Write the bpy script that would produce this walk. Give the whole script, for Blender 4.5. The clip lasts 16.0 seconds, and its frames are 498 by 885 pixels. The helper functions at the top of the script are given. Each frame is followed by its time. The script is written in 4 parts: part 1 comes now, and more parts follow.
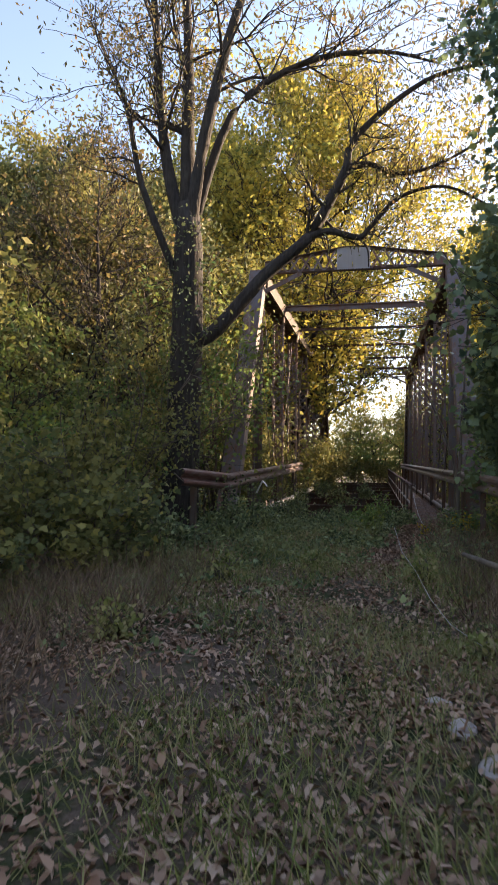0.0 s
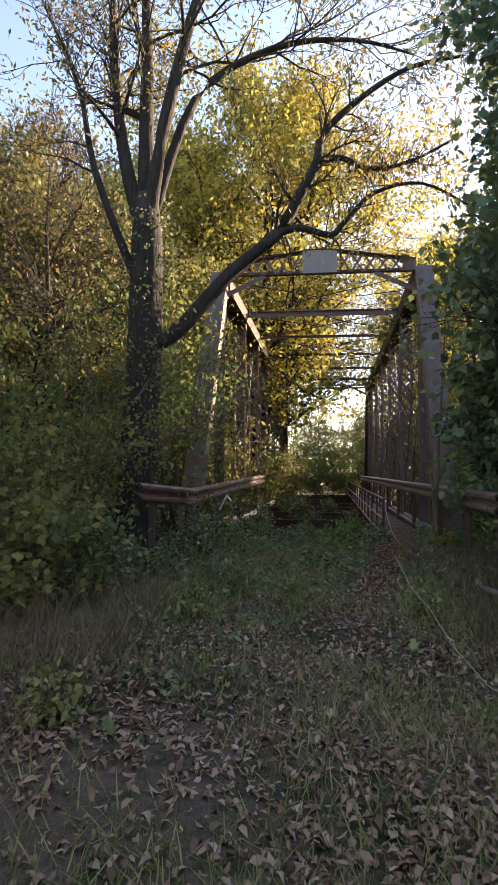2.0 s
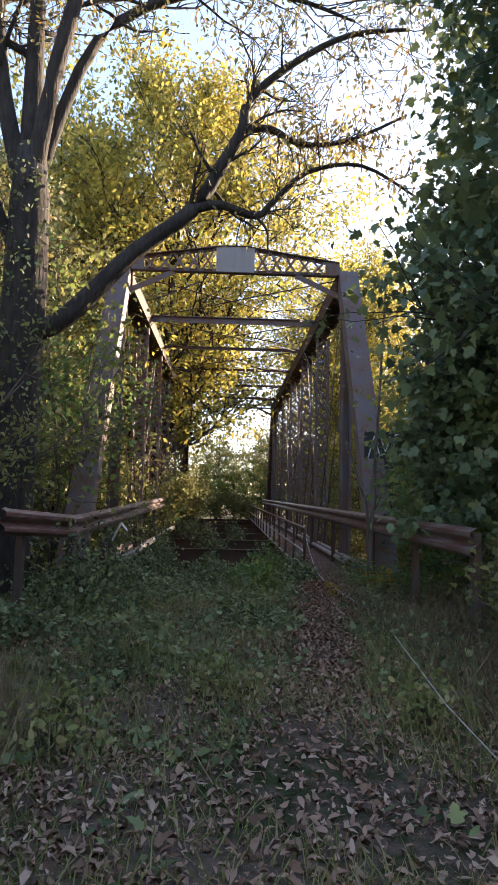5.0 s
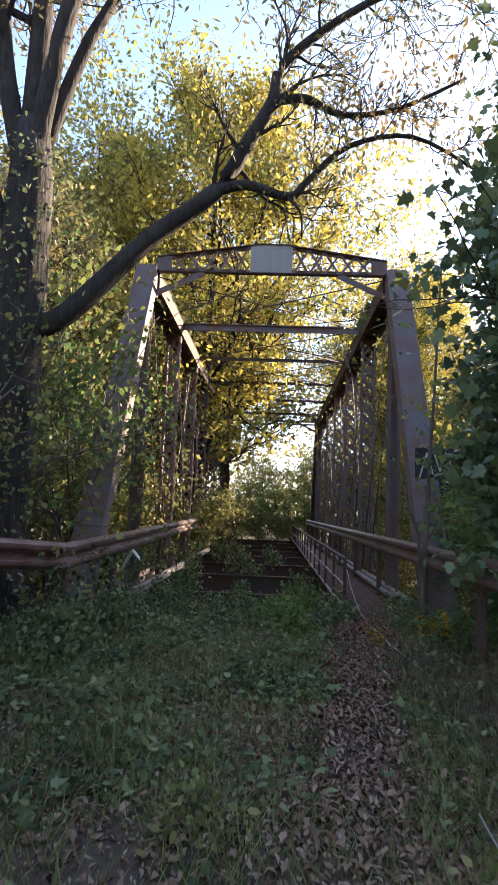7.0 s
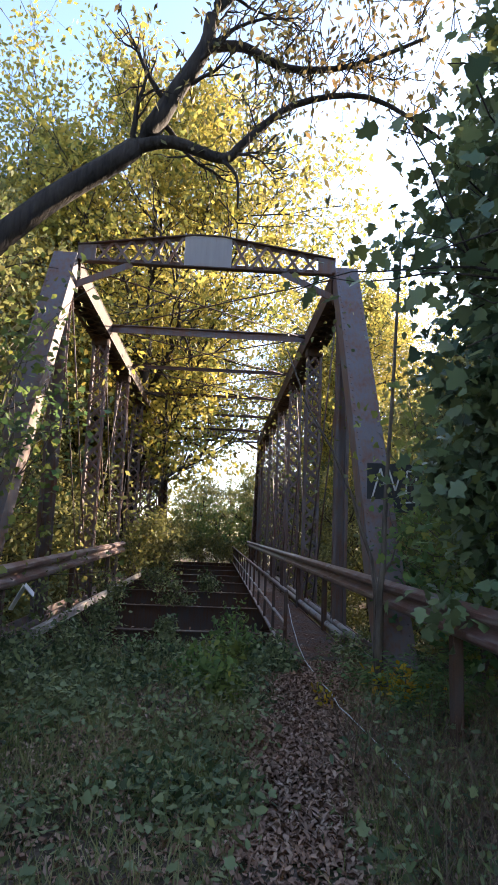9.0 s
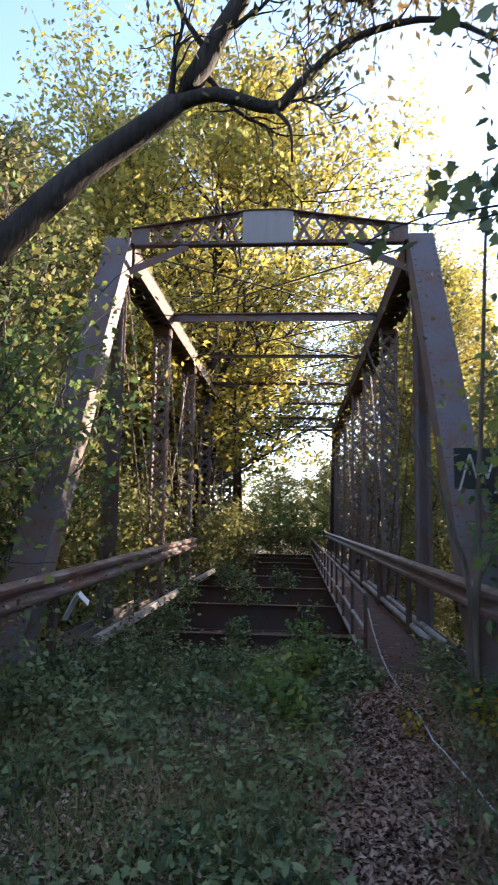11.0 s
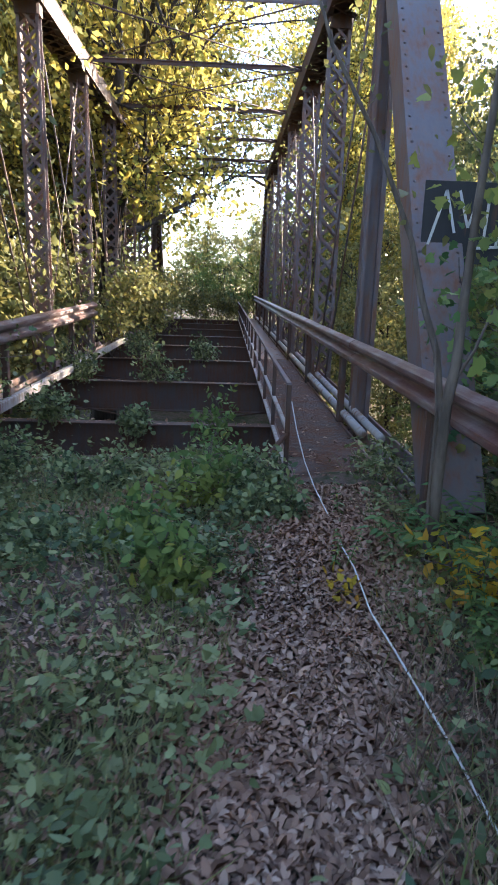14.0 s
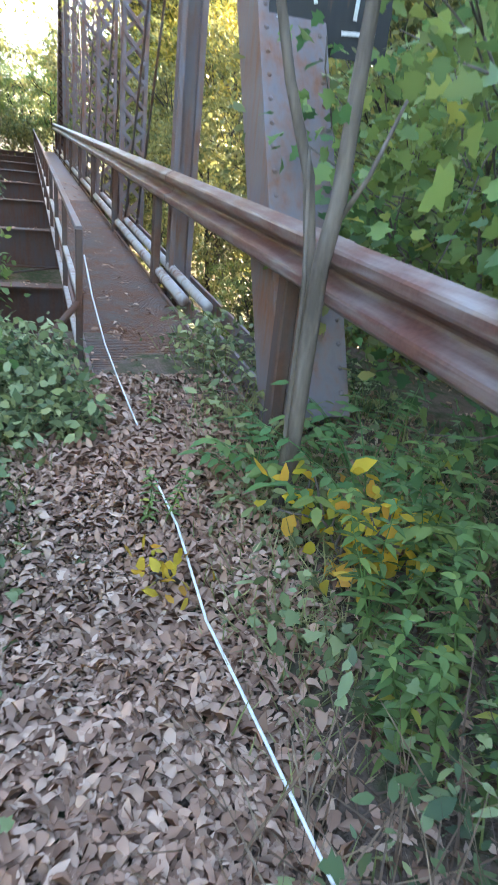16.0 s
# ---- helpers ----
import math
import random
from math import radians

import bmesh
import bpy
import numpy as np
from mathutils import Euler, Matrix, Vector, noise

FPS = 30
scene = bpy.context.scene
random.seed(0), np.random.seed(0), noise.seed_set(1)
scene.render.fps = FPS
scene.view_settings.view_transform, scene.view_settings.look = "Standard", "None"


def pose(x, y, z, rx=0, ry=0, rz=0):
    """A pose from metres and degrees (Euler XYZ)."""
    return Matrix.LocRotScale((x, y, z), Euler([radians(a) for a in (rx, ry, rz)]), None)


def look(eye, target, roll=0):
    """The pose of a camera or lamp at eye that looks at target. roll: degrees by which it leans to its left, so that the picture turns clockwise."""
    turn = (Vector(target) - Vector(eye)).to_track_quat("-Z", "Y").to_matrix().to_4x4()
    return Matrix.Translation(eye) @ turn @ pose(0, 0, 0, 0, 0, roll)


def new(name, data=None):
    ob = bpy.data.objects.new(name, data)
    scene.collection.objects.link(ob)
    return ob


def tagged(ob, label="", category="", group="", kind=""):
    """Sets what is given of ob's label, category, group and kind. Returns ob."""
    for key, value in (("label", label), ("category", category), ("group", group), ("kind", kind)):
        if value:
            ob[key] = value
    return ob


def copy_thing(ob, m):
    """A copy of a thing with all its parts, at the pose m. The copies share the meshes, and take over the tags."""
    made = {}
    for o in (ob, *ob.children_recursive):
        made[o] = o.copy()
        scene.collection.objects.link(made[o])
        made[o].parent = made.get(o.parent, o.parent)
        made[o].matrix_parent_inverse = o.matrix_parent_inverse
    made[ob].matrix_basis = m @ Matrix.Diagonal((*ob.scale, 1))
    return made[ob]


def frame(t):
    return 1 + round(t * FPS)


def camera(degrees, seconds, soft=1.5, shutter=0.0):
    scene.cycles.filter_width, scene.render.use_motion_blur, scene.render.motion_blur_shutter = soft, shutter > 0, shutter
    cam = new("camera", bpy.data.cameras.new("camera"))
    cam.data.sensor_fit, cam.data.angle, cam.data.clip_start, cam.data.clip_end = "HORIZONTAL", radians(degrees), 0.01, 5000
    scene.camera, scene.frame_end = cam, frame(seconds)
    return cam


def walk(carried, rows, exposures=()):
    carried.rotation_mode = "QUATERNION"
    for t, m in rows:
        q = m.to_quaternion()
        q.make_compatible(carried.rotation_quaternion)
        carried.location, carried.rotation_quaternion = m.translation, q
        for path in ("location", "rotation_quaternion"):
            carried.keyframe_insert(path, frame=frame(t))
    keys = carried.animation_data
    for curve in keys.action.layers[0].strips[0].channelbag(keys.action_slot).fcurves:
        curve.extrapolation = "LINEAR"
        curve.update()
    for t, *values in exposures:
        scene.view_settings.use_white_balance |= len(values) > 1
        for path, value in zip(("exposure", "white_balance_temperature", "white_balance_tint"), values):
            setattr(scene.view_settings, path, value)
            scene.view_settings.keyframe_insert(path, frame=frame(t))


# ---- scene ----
cam = camera(42.8, 16.0, 1.5, 0.35)
PATH = [
    (0, (0.213, -1.266, 1.239), (-0.179, 0.693, 1.329), 0.7),
    (0.5, (0.026, -0.968, 1.238), (-0.331, 0.992, 1.413), 1.5),
    (1, (-0.068, -0.877, 1.278), (-0.392, 1.085, 1.485), 1.1),
    (1.5, (-0.064, -0.55, 1.25), (-0.308, 1.429, 1.411), -1.3),
    (2, (-0.153, -0.249, 1.287), (-0.407, 1.73, 1.415), 0.5),
    (2.5, (-0.285, 0.051, 1.308), (-0.468, 2.039, 1.429), 0.9),
    (3, (-0.342, 0.457, 1.273), (-0.447, 2.454, 1.325), 0.1),
    (3.5, (-0.38, 0.792, 1.359), (-0.503, 2.787, 1.436), 0.5),
    (3.8, (-0.458, 1.023, 1.378), (-0.594, 3.016, 1.475), 1.9),
    (4, (-0.503, 1.217, 1.346), (-0.536, 3.203, 1.58), 2.2),
    (4.2, (-0.541, 1.404, 1.341), (-0.479, 3.389, 1.572), 1.5),
    (6.3, (-0.293, 2.803, 1.447), (-0.256, 4.795, 1.62), 0.3),
    (6.5, (-0.233, 3.024, 1.467), (-0.24, 5.014, 1.66), 0.6),
    (7, (-0.223, 3.419, 1.484), (-0.306, 5.401, 1.739), 2.2),
    (7.5, (-0.249, 3.872, 1.52), (-0.202, 5.844, 1.85), 0.6),
    (8, (-0.173, 4.241, 1.517), (-0.064, 6.21, 1.854), 0.8),
    (8.2, (-0.1, 4.429, 1.501), (0.006, 6.397, 1.841), 1.8),
    (10.3, (0.039, 5.637, 1.814), (0.088, 7.616, 2.097), 2.0),
    (10.5, (0.07, 5.704, 1.806), (0.074, 7.682, 2.098), 2.0),
    (11, (0.118, 5.923, 1.738), (-0.03, 7.897, 2.021), 1.1),
    (11.5, (0.109, 6.267, 1.684), (-0.172, 8.239, 1.865), 0.6),
    (12, (0.087, 6.599, 1.744), (-0.16, 8.582, 1.828), 0.1),
    (12.5, (0.204, 7.053, 1.739), (-0.073, 9.034, 1.761), -1.6),
    (13, (0.292, 7.417, 1.801), (-0.069, 9.382, 1.698), 0.4),
    (13.2, (0.395, 7.673, 1.797), (0.012, 9.628, 1.615), 0.4),
    (13.3, (0.384, 7.773, 1.798), (0.126, 9.747, 1.599), 3.1),
    (13.5, (0.319, 7.92, 1.794), (0.22, 9.895, 1.497), 3.5),
    (14, (0.404, 8.283, 1.813), (0.483, 10.232, 1.368), 1.8),
    (14.5, (0.557, 8.743, 1.772), (0.672, 10.671, 1.253), 2.9),
    (15, (0.675, 9.103, 1.737), (0.946, 10.967, 1.064), 3.2),
    (15.5, (0.609, 9.517, 1.661), (1.2, 11.293, 0.958), 8.3),
    (16, (0.735, 9.924, 1.56), (1.365, 11.634, 0.736), 6.5),
]
walk(cam, [(t, look(eye, target, roll)) for t, eye, target, roll in PATH],
     [(0, 1.82, 7400, 20), (3.5, 1.97, 7100, 20), (7, 2.1, 6500, 20), (8.2, 2.1, 6400, 19), (10.3, 2.11, 6200, 18), (12, 2.21, 6000, 18), (13, 2.50, 5900, 18), (14, 3.00, 5900, 17), (14.5, 3.25, 6000, 17), (15, 3.65, 6100, 15), (15.5, 4.10, 6200, 13), (16, 4.50, 6400, 9)])

# ---- world, sun ----
SUN_AZ, SUN_EL = radians(50), radians(21)   # azimuth from +y towards +x
world = bpy.data.worlds.new("sky")
scene.world = world
world.use_nodes = True
wn = world.node_tree
sky = wn.nodes.new("ShaderNodeTexSky")
sky.sky_type = "NISHITA"
sky.sun_disc = False
sky.sun_elevation, sky.sun_rotation = SUN_EL, SUN_AZ
sky.air_density, sky.dust_density = 1.0, 0.7
wn.links.new(sky.outputs[0], wn.nodes["Background"].inputs[0])
wn.nodes["Background"].inputs[1].default_value = 0.14
sun = new("sun", bpy.data.lights.new("sun", "SUN"))
sun.data.energy, sun.data.angle, sun.data.color = 5.0, radians(0.6), (1.0, 0.83, 0.58)
to_sun = Vector((math.sin(SUN_AZ) * math.cos(SUN_EL), math.cos(SUN_AZ) * math.cos(SUN_EL), math.sin(SUN_EL)))
sun.matrix_world = look(to_sun * 60, (0, 0, 0))

rng = np.random.default_rng(7)


# ---- materials ----
def material(name, rough=0.7, metal=0.0):
    m = bpy.data.materials.new(name)
    m.use_nodes = True
    b = m.node_tree.nodes["Principled BSDF"]
    b.inputs["Roughness"].default_value, b.inputs["Metallic"].default_value = rough, metal
    return m, m.node_tree, b


def ramp(nt, fac, stops):
    r = nt.nodes.new("ShaderNodeValToRGB")
    while len(r.color_ramp.elements) < len(stops):
        r.color_ramp.elements.new(0.5)
    for e, (p, c) in zip(r.color_ramp.elements, stops):
        e.position, e.color = p, (*c, 1)
    nt.links.new(fac, r.inputs[0])
    return r.outputs[0]


def noise_tex(nt, scale, detail=4, stretch=(1, 1, 1)):
    co = nt.nodes.new("ShaderNodeTexCoord")
    mp = nt.nodes.new("ShaderNodeMapping")
    mp.inputs["Scale"].default_value = stretch
    n = nt.nodes.new("ShaderNodeTexNoise")
    n.inputs["Scale"].default_value, n.inputs["Detail"].default_value = scale, detail
    nt.links.new(co.outputs["Object"], mp.inputs[0])
    nt.links.new(mp.outputs[0], n.inputs["Vector"])
    return n.outputs["Fac"]


def mixed(nt, fac, a, b, kind="MIX"):
    n = nt.nodes.new("ShaderNodeMix")
    n.data_type, n.blend_type = "RGBA", kind
    for s, v in ((n.inputs[0], fac), (n.inputs[6], a), (n.inputs[7], b)):
        if isinstance(v, (int, float)):
            s.default_value = v
        elif isinstance(v, tuple):
            s.default_value = (*v, 1)
        else:
            nt.links.new(v, s)
    return n.outputs[2]


def relief(nt, b, height, strength, distance):
    n = nt.nodes.new("ShaderNodeBump")
    n.inputs["Strength"].default_value, n.inputs["Distance"].default_value = strength, distance
    nt.links.new(height, n.inputs["Height"])
    nt.links.new(n.outputs[0], b.inputs["Normal"])


def steel(name, paint, paint2, rust_from, rust_to, rough=0.65, rust_a=(0.12, 0.055, 0.03), rust_b=(0.24, 0.10, 0.05), grain=(3, 3, 0.35)):
    """Weathered paint with rust that breaks through in blotches and runs."""
    m, nt, b = material(name, rough)
    fine, broad, runs = noise_tex(nt, 40), noise_tex(nt, 2.2, 6), noise_tex(nt, 6, 5, grain)
    p = mixed(nt, runs, paint, paint2)
    r = mixed(nt, fine, rust_a, rust_b)
    mask = ramp(nt, mixed(nt, 0.5, broad, runs), [(rust_from, (0, 0, 0)), (rust_to, (1, 1, 1))])
    nt.links.new(mixed(nt, mask, p, r), b.inputs["Base Color"])
    relief(nt, b, fine, 0.35, 0.004)
    return m


STEEL = steel("grey_bridge_steel", (0.12, 0.1, 0.112), (0.2, 0.178, 0.185), 0.43, 0.66)
STEEL_DARK = steel("rusted_bridge_steel", (0.065, 0.05, 0.048), (0.09, 0.072, 0.068), 0.38, 0.58, 0.75, (0.05, 0.024, 0.016), (0.13, 0.055, 0.03))
RAIL = steel("rusted_guardrail_steel", (0.27, 0.23, 0.225), (0.13, 0.095, 0.09), 0.38, 0.56, 0.46, (0.06, 0.026, 0.024), (0.19, 0.085, 0.07), (2.5, 0.35, 5))
PLATE = steel("pale_plate_paint", (0.4, 0.375, 0.385), (0.3, 0.28, 0.29), 0.62, 0.72)
GRATE = steel("brown_grating_steel", (0.13, 0.095, 0.085), (0.16, 0.12, 0.11), 0.4, 0.6)
PIPE = steel("pale_weathered_pipe", (0.42, 0.39, 0.37), (0.3, 0.27, 0.25), 0.5, 0.66)
BLACK = steel("black_painted_plate", (0.03, 0.03, 0.034), (0.045, 0.045, 0.05), 0.6, 0.75)


def plain(name, c1, c2, scale, rough=0.8, bump=0.3, depth=0.004, stretch=(1, 1, 1)):
    m, nt, b = material(name, rough)
    n = noise_tex(nt, scale, 6, stretch)
    w = noise_tex(nt, scale * 0.13, 3)
    nt.links.new(mixed(nt, ramp(nt, mixed(nt, 0.4, n, w), [(0.35, (0, 0, 0)), (0.65, (1, 1, 1))]), c1, c2), b.inputs["Base Color"])
    relief(nt, b, n, bump, depth)
    return m


BARK = plain("furrowed_bark", (0.016, 0.012, 0.011), (0.058, 0.046, 0.04), 22, 0.9, 1.0, 0.03, (1, 1, 0.16))
BARK_PALE = plain("pale_bark", (0.07, 0.055, 0.045), (0.17, 0.14, 0.12), 26, 0.9, 0.8, 0.01, (1, 1, 0.2))
ROPE = plain("white_rope", (0.75, 0.75, 0.74), (0.55, 0.54, 0.52), 90, 0.8)
WHITE = plain("white_plastic", (0.72, 0.73, 0.76), (0.6, 0.6, 0.63), 12, 0.5)
SPRAY = plain("white_spray_paint", (0.75, 0.75, 0.75), (0.6, 0.6, 0.6), 30, 0.7)
STONE = plain("pale_stone", (0.42, 0.36, 0.34), (0.3, 0.26, 0.25), 14, 0.85, 0.6, 0.01)


def ground_material():
    m, nt, b = material("leaf_littered_soil", 0.95)
    b.inputs["Specular IOR Level"].default_value = 0.15
    n1, n2, n3 = noise_tex(nt, 0.7, 5), noise_tex(nt, 9, 6), noise_tex(nt, 60, 4)
    soil = mixed(nt, n3, (0.06, 0.043, 0.033), (0.2, 0.145, 0.115))
    moss = mixed(nt, n3, (0.02, 0.03, 0.012), (0.07, 0.085, 0.035))
    nt.links.new(mixed(nt, ramp(nt, mixed(nt, 0.45, n1, n2), [(0.46, (0, 0, 0)), (0.58, (1, 1, 1))]), soil, moss), b.inputs["Base Color"])
    relief(nt, b, mixed(nt, 0.5, n2, n3), 0.9, 0.03)
    return m


def leaf_material(name, stops, through_light=0.35, rough=0.5, shine=0.22):
    """Leaf blades: every leaf takes its own colour; light also passes through."""
    m, nt, b = material(name, rough)
    b.inputs["Specular IOR Level"].default_value = shine
    g = nt.nodes.new("ShaderNodeNewGeometry")
    col = ramp(nt, g.outputs["Random Per Island"], stops)
    col = mixed(nt, ramp(nt, noise_tex(nt, 0.45, 3), [(0.4, (0, 0, 0)), (0.62, (1, 1, 1))]), col, mixed(nt, 0.55, col, stops[-1][1]))
    nt.links.new(col, b.inputs["Base Color"])
    if through_light:
        t = nt.nodes.new("ShaderNodeBsdfTranslucent")
        nt.links.new(col, t.inputs[0])
        mx = nt.nodes.new("ShaderNodeMixShader")
        mx.inputs[0].default_value = through_light
        nt.links.new(b.outputs[0], mx.inputs[1])
        nt.links.new(t.outputs[0], mx.inputs[2])
        nt.links.new(mx.outputs[0], nt.nodes["Material Output"].inputs[0])
    return m


SOIL = ground_material()
LEAF_YELLOW = leaf_material("yellow_autumn_leaves", [(0, (0.1, 0.13, 0.04)), (0.35, (0.22, 0.23, 0.06)), (0.75, (0.42, 0.37, 0.08)), (1, (0.52, 0.4, 0.09))], 0.58)
LEAF_OLIVE = leaf_material("olive_leaves", [(0, (0.075, 0.105, 0.05)), (0.5, (0.14, 0.17, 0.075)), (0.85, (0.24, 0.25, 0.09)), (1, (0.36, 0.31, 0.1))], 0.45)
LEAF_BROWN = leaf_material("sparse_brown_green_leaves", [(0, (0.07, 0.085, 0.045)), (0.55, (0.13, 0.14, 0.06)), (0.9, (0.24, 0.2, 0.08)), (1, (0.36, 0.21, 0.08))], 0.4)
LEAF_GREEN = leaf_material("dark_green_leaves", [(0, (0.055, 0.11, 0.08)), (0.6, (0.095, 0.175, 0.115)), (0.95, (0.14, 0.22, 0.11)), (1, (0.26, 0.28, 0.09))], 0.32, 0.4, 0.5)
LEAF_FRESH = leaf_material("fresh_green_leaves", [(0, (0.06, 0.13, 0.055)), (0.6, (0.11, 0.22, 0.08)), (0.95, (0.19, 0.29, 0.09)), (1, (0.4, 0.36, 0.07))], 0.42)
LEAF_WEED = leaf_material("weed_leaves", [(0, (0.035, 0.06, 0.03)), (0.45, (0.08, 0.125, 0.055)), (0.8, (0.23, 0.28, 0.135)), (1, (0.28, 0.3, 0.13))], 0.25, 0.5, 0.3)
LEAF_GOLD = leaf_material("golden_leaves", [(0, (0.3, 0.32, 0.05)), (0.5, (0.6, 0.44, 0.04)), (1, (0.58, 0.3, 0.06))], 0.4)
LITTER = leaf_material("dry_fallen_leaves", [(0, (0.1, 0.058, 0.04)), (0.3, (0.25, 0.155, 0.112)), (0.75, (0.42, 0.285, 0.21)), (0.95, (0.53, 0.39, 0.3)), (1, (0.4, 0.225, 0.15))], 0.0, 0.85, 0.1)
GRASS = leaf_material("grass_blades", [(0, (0.1, 0.14, 0.035)), (0.5, (0.18, 0.21, 0.065)), (1, (0.36, 0.31, 0.16))], 0.25)
STRAW = leaf_material("dead_straw_stems", [(0, (0.08, 0.05, 0.038)), (0.6, (0.15, 0.1, 0.07)), (1, (0.25, 0.18, 0.12))], 0.1, 0.8)


# ---- mesh helpers ----
class Shape:
    """Gathers vertices and faces for one mesh."""
    def __init__(self):
        self.v, self.f = [], []

    def sweep(self, outline, a, b, up=(0, 0, 1)):
        """A closed outline (across, upward) drawn from a to b."""
        a, b = Vector(a), Vector(b)
        d = (b - a).normalized()
        side = d.cross(Vector(up)).normalized()
        top = side.cross(d)
        k, n = len(self.v), len(outline)
        for p in (a, b):
            self.v += [p + side * s + top * t for s, t in outline]
        self.f += [(k + i, k + (i + 1) % n, k + n + (i + 1) % n, k + n + i) for i in range(n)]
        self.f += [tuple(range(k + n - 1, k - 1, -1)), tuple(range(k + n, k + 2 * n))]
        return self

    def bar(self, a, b, w, h, up=(0, 0, 1), c=0.0):
        w, h = w / 2, h / 2
        c = c or min(w, h) * 0.25
        return self.sweep([(-w + c, -h), (w - c, -h), (w, -h + c), (w, h - c), (w - c, h), (-w + c, h), (-w, h - c), (-w, -h + c)], a, b, up)

    def tube(self, pts, radii, n=8):
        pts = [Vector(p) for p in pts]
        k = len(self.v)
        ref = Vector((0.31, 0.2, 0.93))
        for i, p in enumerate(pts):
            d = (pts[min(i + 1, len(pts) - 1)] - pts[max(i - 1, 0)]).normalized()
            s = d.cross(ref if abs(d.dot(ref)) < 0.95 else Vector((1, 0, 0))).normalized()
            u = s.cross(d)
            r = radii[i] if isinstance(radii, (list, tuple)) else radii
            self.v += [p + (s * math.cos(j * math.tau / n) + u * math.sin(j * math.tau / n)) * r for j in range(n)]
        for i in range(len(pts) - 1):
            for j in range(n):
                q = k + i * n
                self.f.append((q + j, q + (j + 1) % n, q + n + (j + 1) % n, q + n + j))
        self.f += [tuple(range(k + n - 1, k - 1, -1)), tuple(range(k + (len(pts) - 1) * n, k + len(pts) * n))]
        return self

    def mesh(self, name, mat, smooth=False):
        me = bpy.data.meshes.new(name)
        me.from_pydata([tuple(p) for p in self.v], [], self.f)
        if smooth:
            me.polygons.foreach_set("use_smooth", [True] * len(me.polygons))
        me.materials.append(mat)
        return me


def part(name, shape, mat, parent=None, label="", smooth=False, kind=""):
    ob = new(name, shape.mesh(name, mat, smooth) if isinstance(shape, Shape) else shape)
    if parent is not None:
        ob.parent = parent
    return tagged(ob, label, kind=kind)


def thing(name, label, category, m=None, group="", kind=""):
    ob = new(name)
    if m is not None:
        ob.matrix_world = m
    return tagged(ob, label, category, group, kind)


def quads_mesh(name, corners, mat):
    """corners: (n, k, 3). One loose k-cornered blade each."""
    n, k = corners.shape[:2]
    me = bpy.data.meshes.new(name)
    me.vertices.add(n * k)
    me.vertices.foreach_set("co", np.ascontiguousarray(corners, dtype=np.float32).ravel())
    me.loops.add(n * k)
    me.loops.foreach_set("vertex_index", np.arange(n * k, dtype=np.int32))
    me.polygons.add(n)
    me.polygons.foreach_set("loop_start", np.arange(0, n * k, k, dtype=np.int32))
    me.update(calc_edges=True)
    me.materials.append(mat)
    return me


def unit(a):
    return a / np.maximum(np.linalg.norm(a, axis=1, keepdims=True), 1e-6)


def blades(points, length, width, droop=0.3, flat=0.0, spread=0.35):
    """Leaf blades at points: pointed, each turned its own way. flat 1: lying flat."""
    n = len(points)
    d = rng.normal(size=(n, 3))
    d[:, 2] = d[:, 2] * (1 - flat) - droop
    d = unit(d)
    nrm = rng.normal(size=(n, 3)) * (1 - 0.75 * flat) + np.array([0, 0, 0.6 + 2.0 * flat])
    s = unit(np.cross(d, nrm))
    k = 1 + spread * rng.uniform(-1, 1, size=(n, 1))
    ln, wd = length * k, width * k
    mid = points + d * ln * 0.42
    return np.stack([points, mid + s * wd * 0.5, points + d * ln, mid - s * wd * 0.5], axis=1)


def leaf_blades(points, length, width, droop=0.3, flat=0.0, spread=0.4, curl=0.12):
    """Near leaves: six-cornered, pointed and a little curled."""
    n = len(points)
    d = rng.normal(size=(n, 3))
    d[:, 2] = d[:, 2] * (1 - flat) - droop
    d = unit(d)
    nrm = unit(rng.normal(size=(n, 3)) * (1 - 0.75 * flat) + np.array([0, 0, 0.6 + 2.0 * flat]))
    s = unit(np.cross(d, nrm))
    u = np.cross(s, d)
    k = 1 + spread * rng.uniform(-1, 1, size=(n, 1))
    ln, wd = length * k, width * k * rng.uniform(0.7, 1.3, size=(n, 1))
    cu = curl * ln * rng.uniform(-1, 1.6, size=(n, 1))
    at = lambda f, w, c: points + d * ln * f + s * wd * w + u * cu * c
    return np.stack([at(0, 0, 0), at(0.28, 0.46, 0.9), at(0.66, 0.38, 1.1), at(1, 0.03, 0), at(0.62, -0.4, 1.0), at(0.25, -0.44, 0.8)], axis=1)


LOBES = ((0, 0), (0.1, 0.34), (0.3, 0.3), (0.42, 0.56), (0.6, 0.22), (0.76, 0.24), (1, 0), (0.76, -0.24), (0.6, -0.22), (0.42, -0.56), (0.3, -0.3), (0.1, -0.34))


def lobed_blades(points, length, droop=0.3, flat=0.0, spread=0.4, curl=0.14):
    """Broad leaves with five points, folded a little along the middle."""
    n = len(points)
    d = rng.normal(size=(n, 3))
    d[:, 2] = d[:, 2] * (1 - flat) - droop
    d = unit(d)
    nrm = unit(rng.normal(size=(n, 3)) * (1 - 0.75 * flat) + np.array([0, 0, 0.8 + 2.0 * flat]))
    s = unit(np.cross(d, nrm))
    u = np.cross(s, d)
    ln = length * (1 + spread * rng.uniform(-1, 1, size=(n, 1)))
    cu = curl * ln * rng.uniform(-0.6, 1.6, size=(n, 1))
    return np.stack([points + d * ln * f + s * ln * w + u * cu * (abs(w) * 2.2 - f * f) for f, w in LOBES], axis=1)


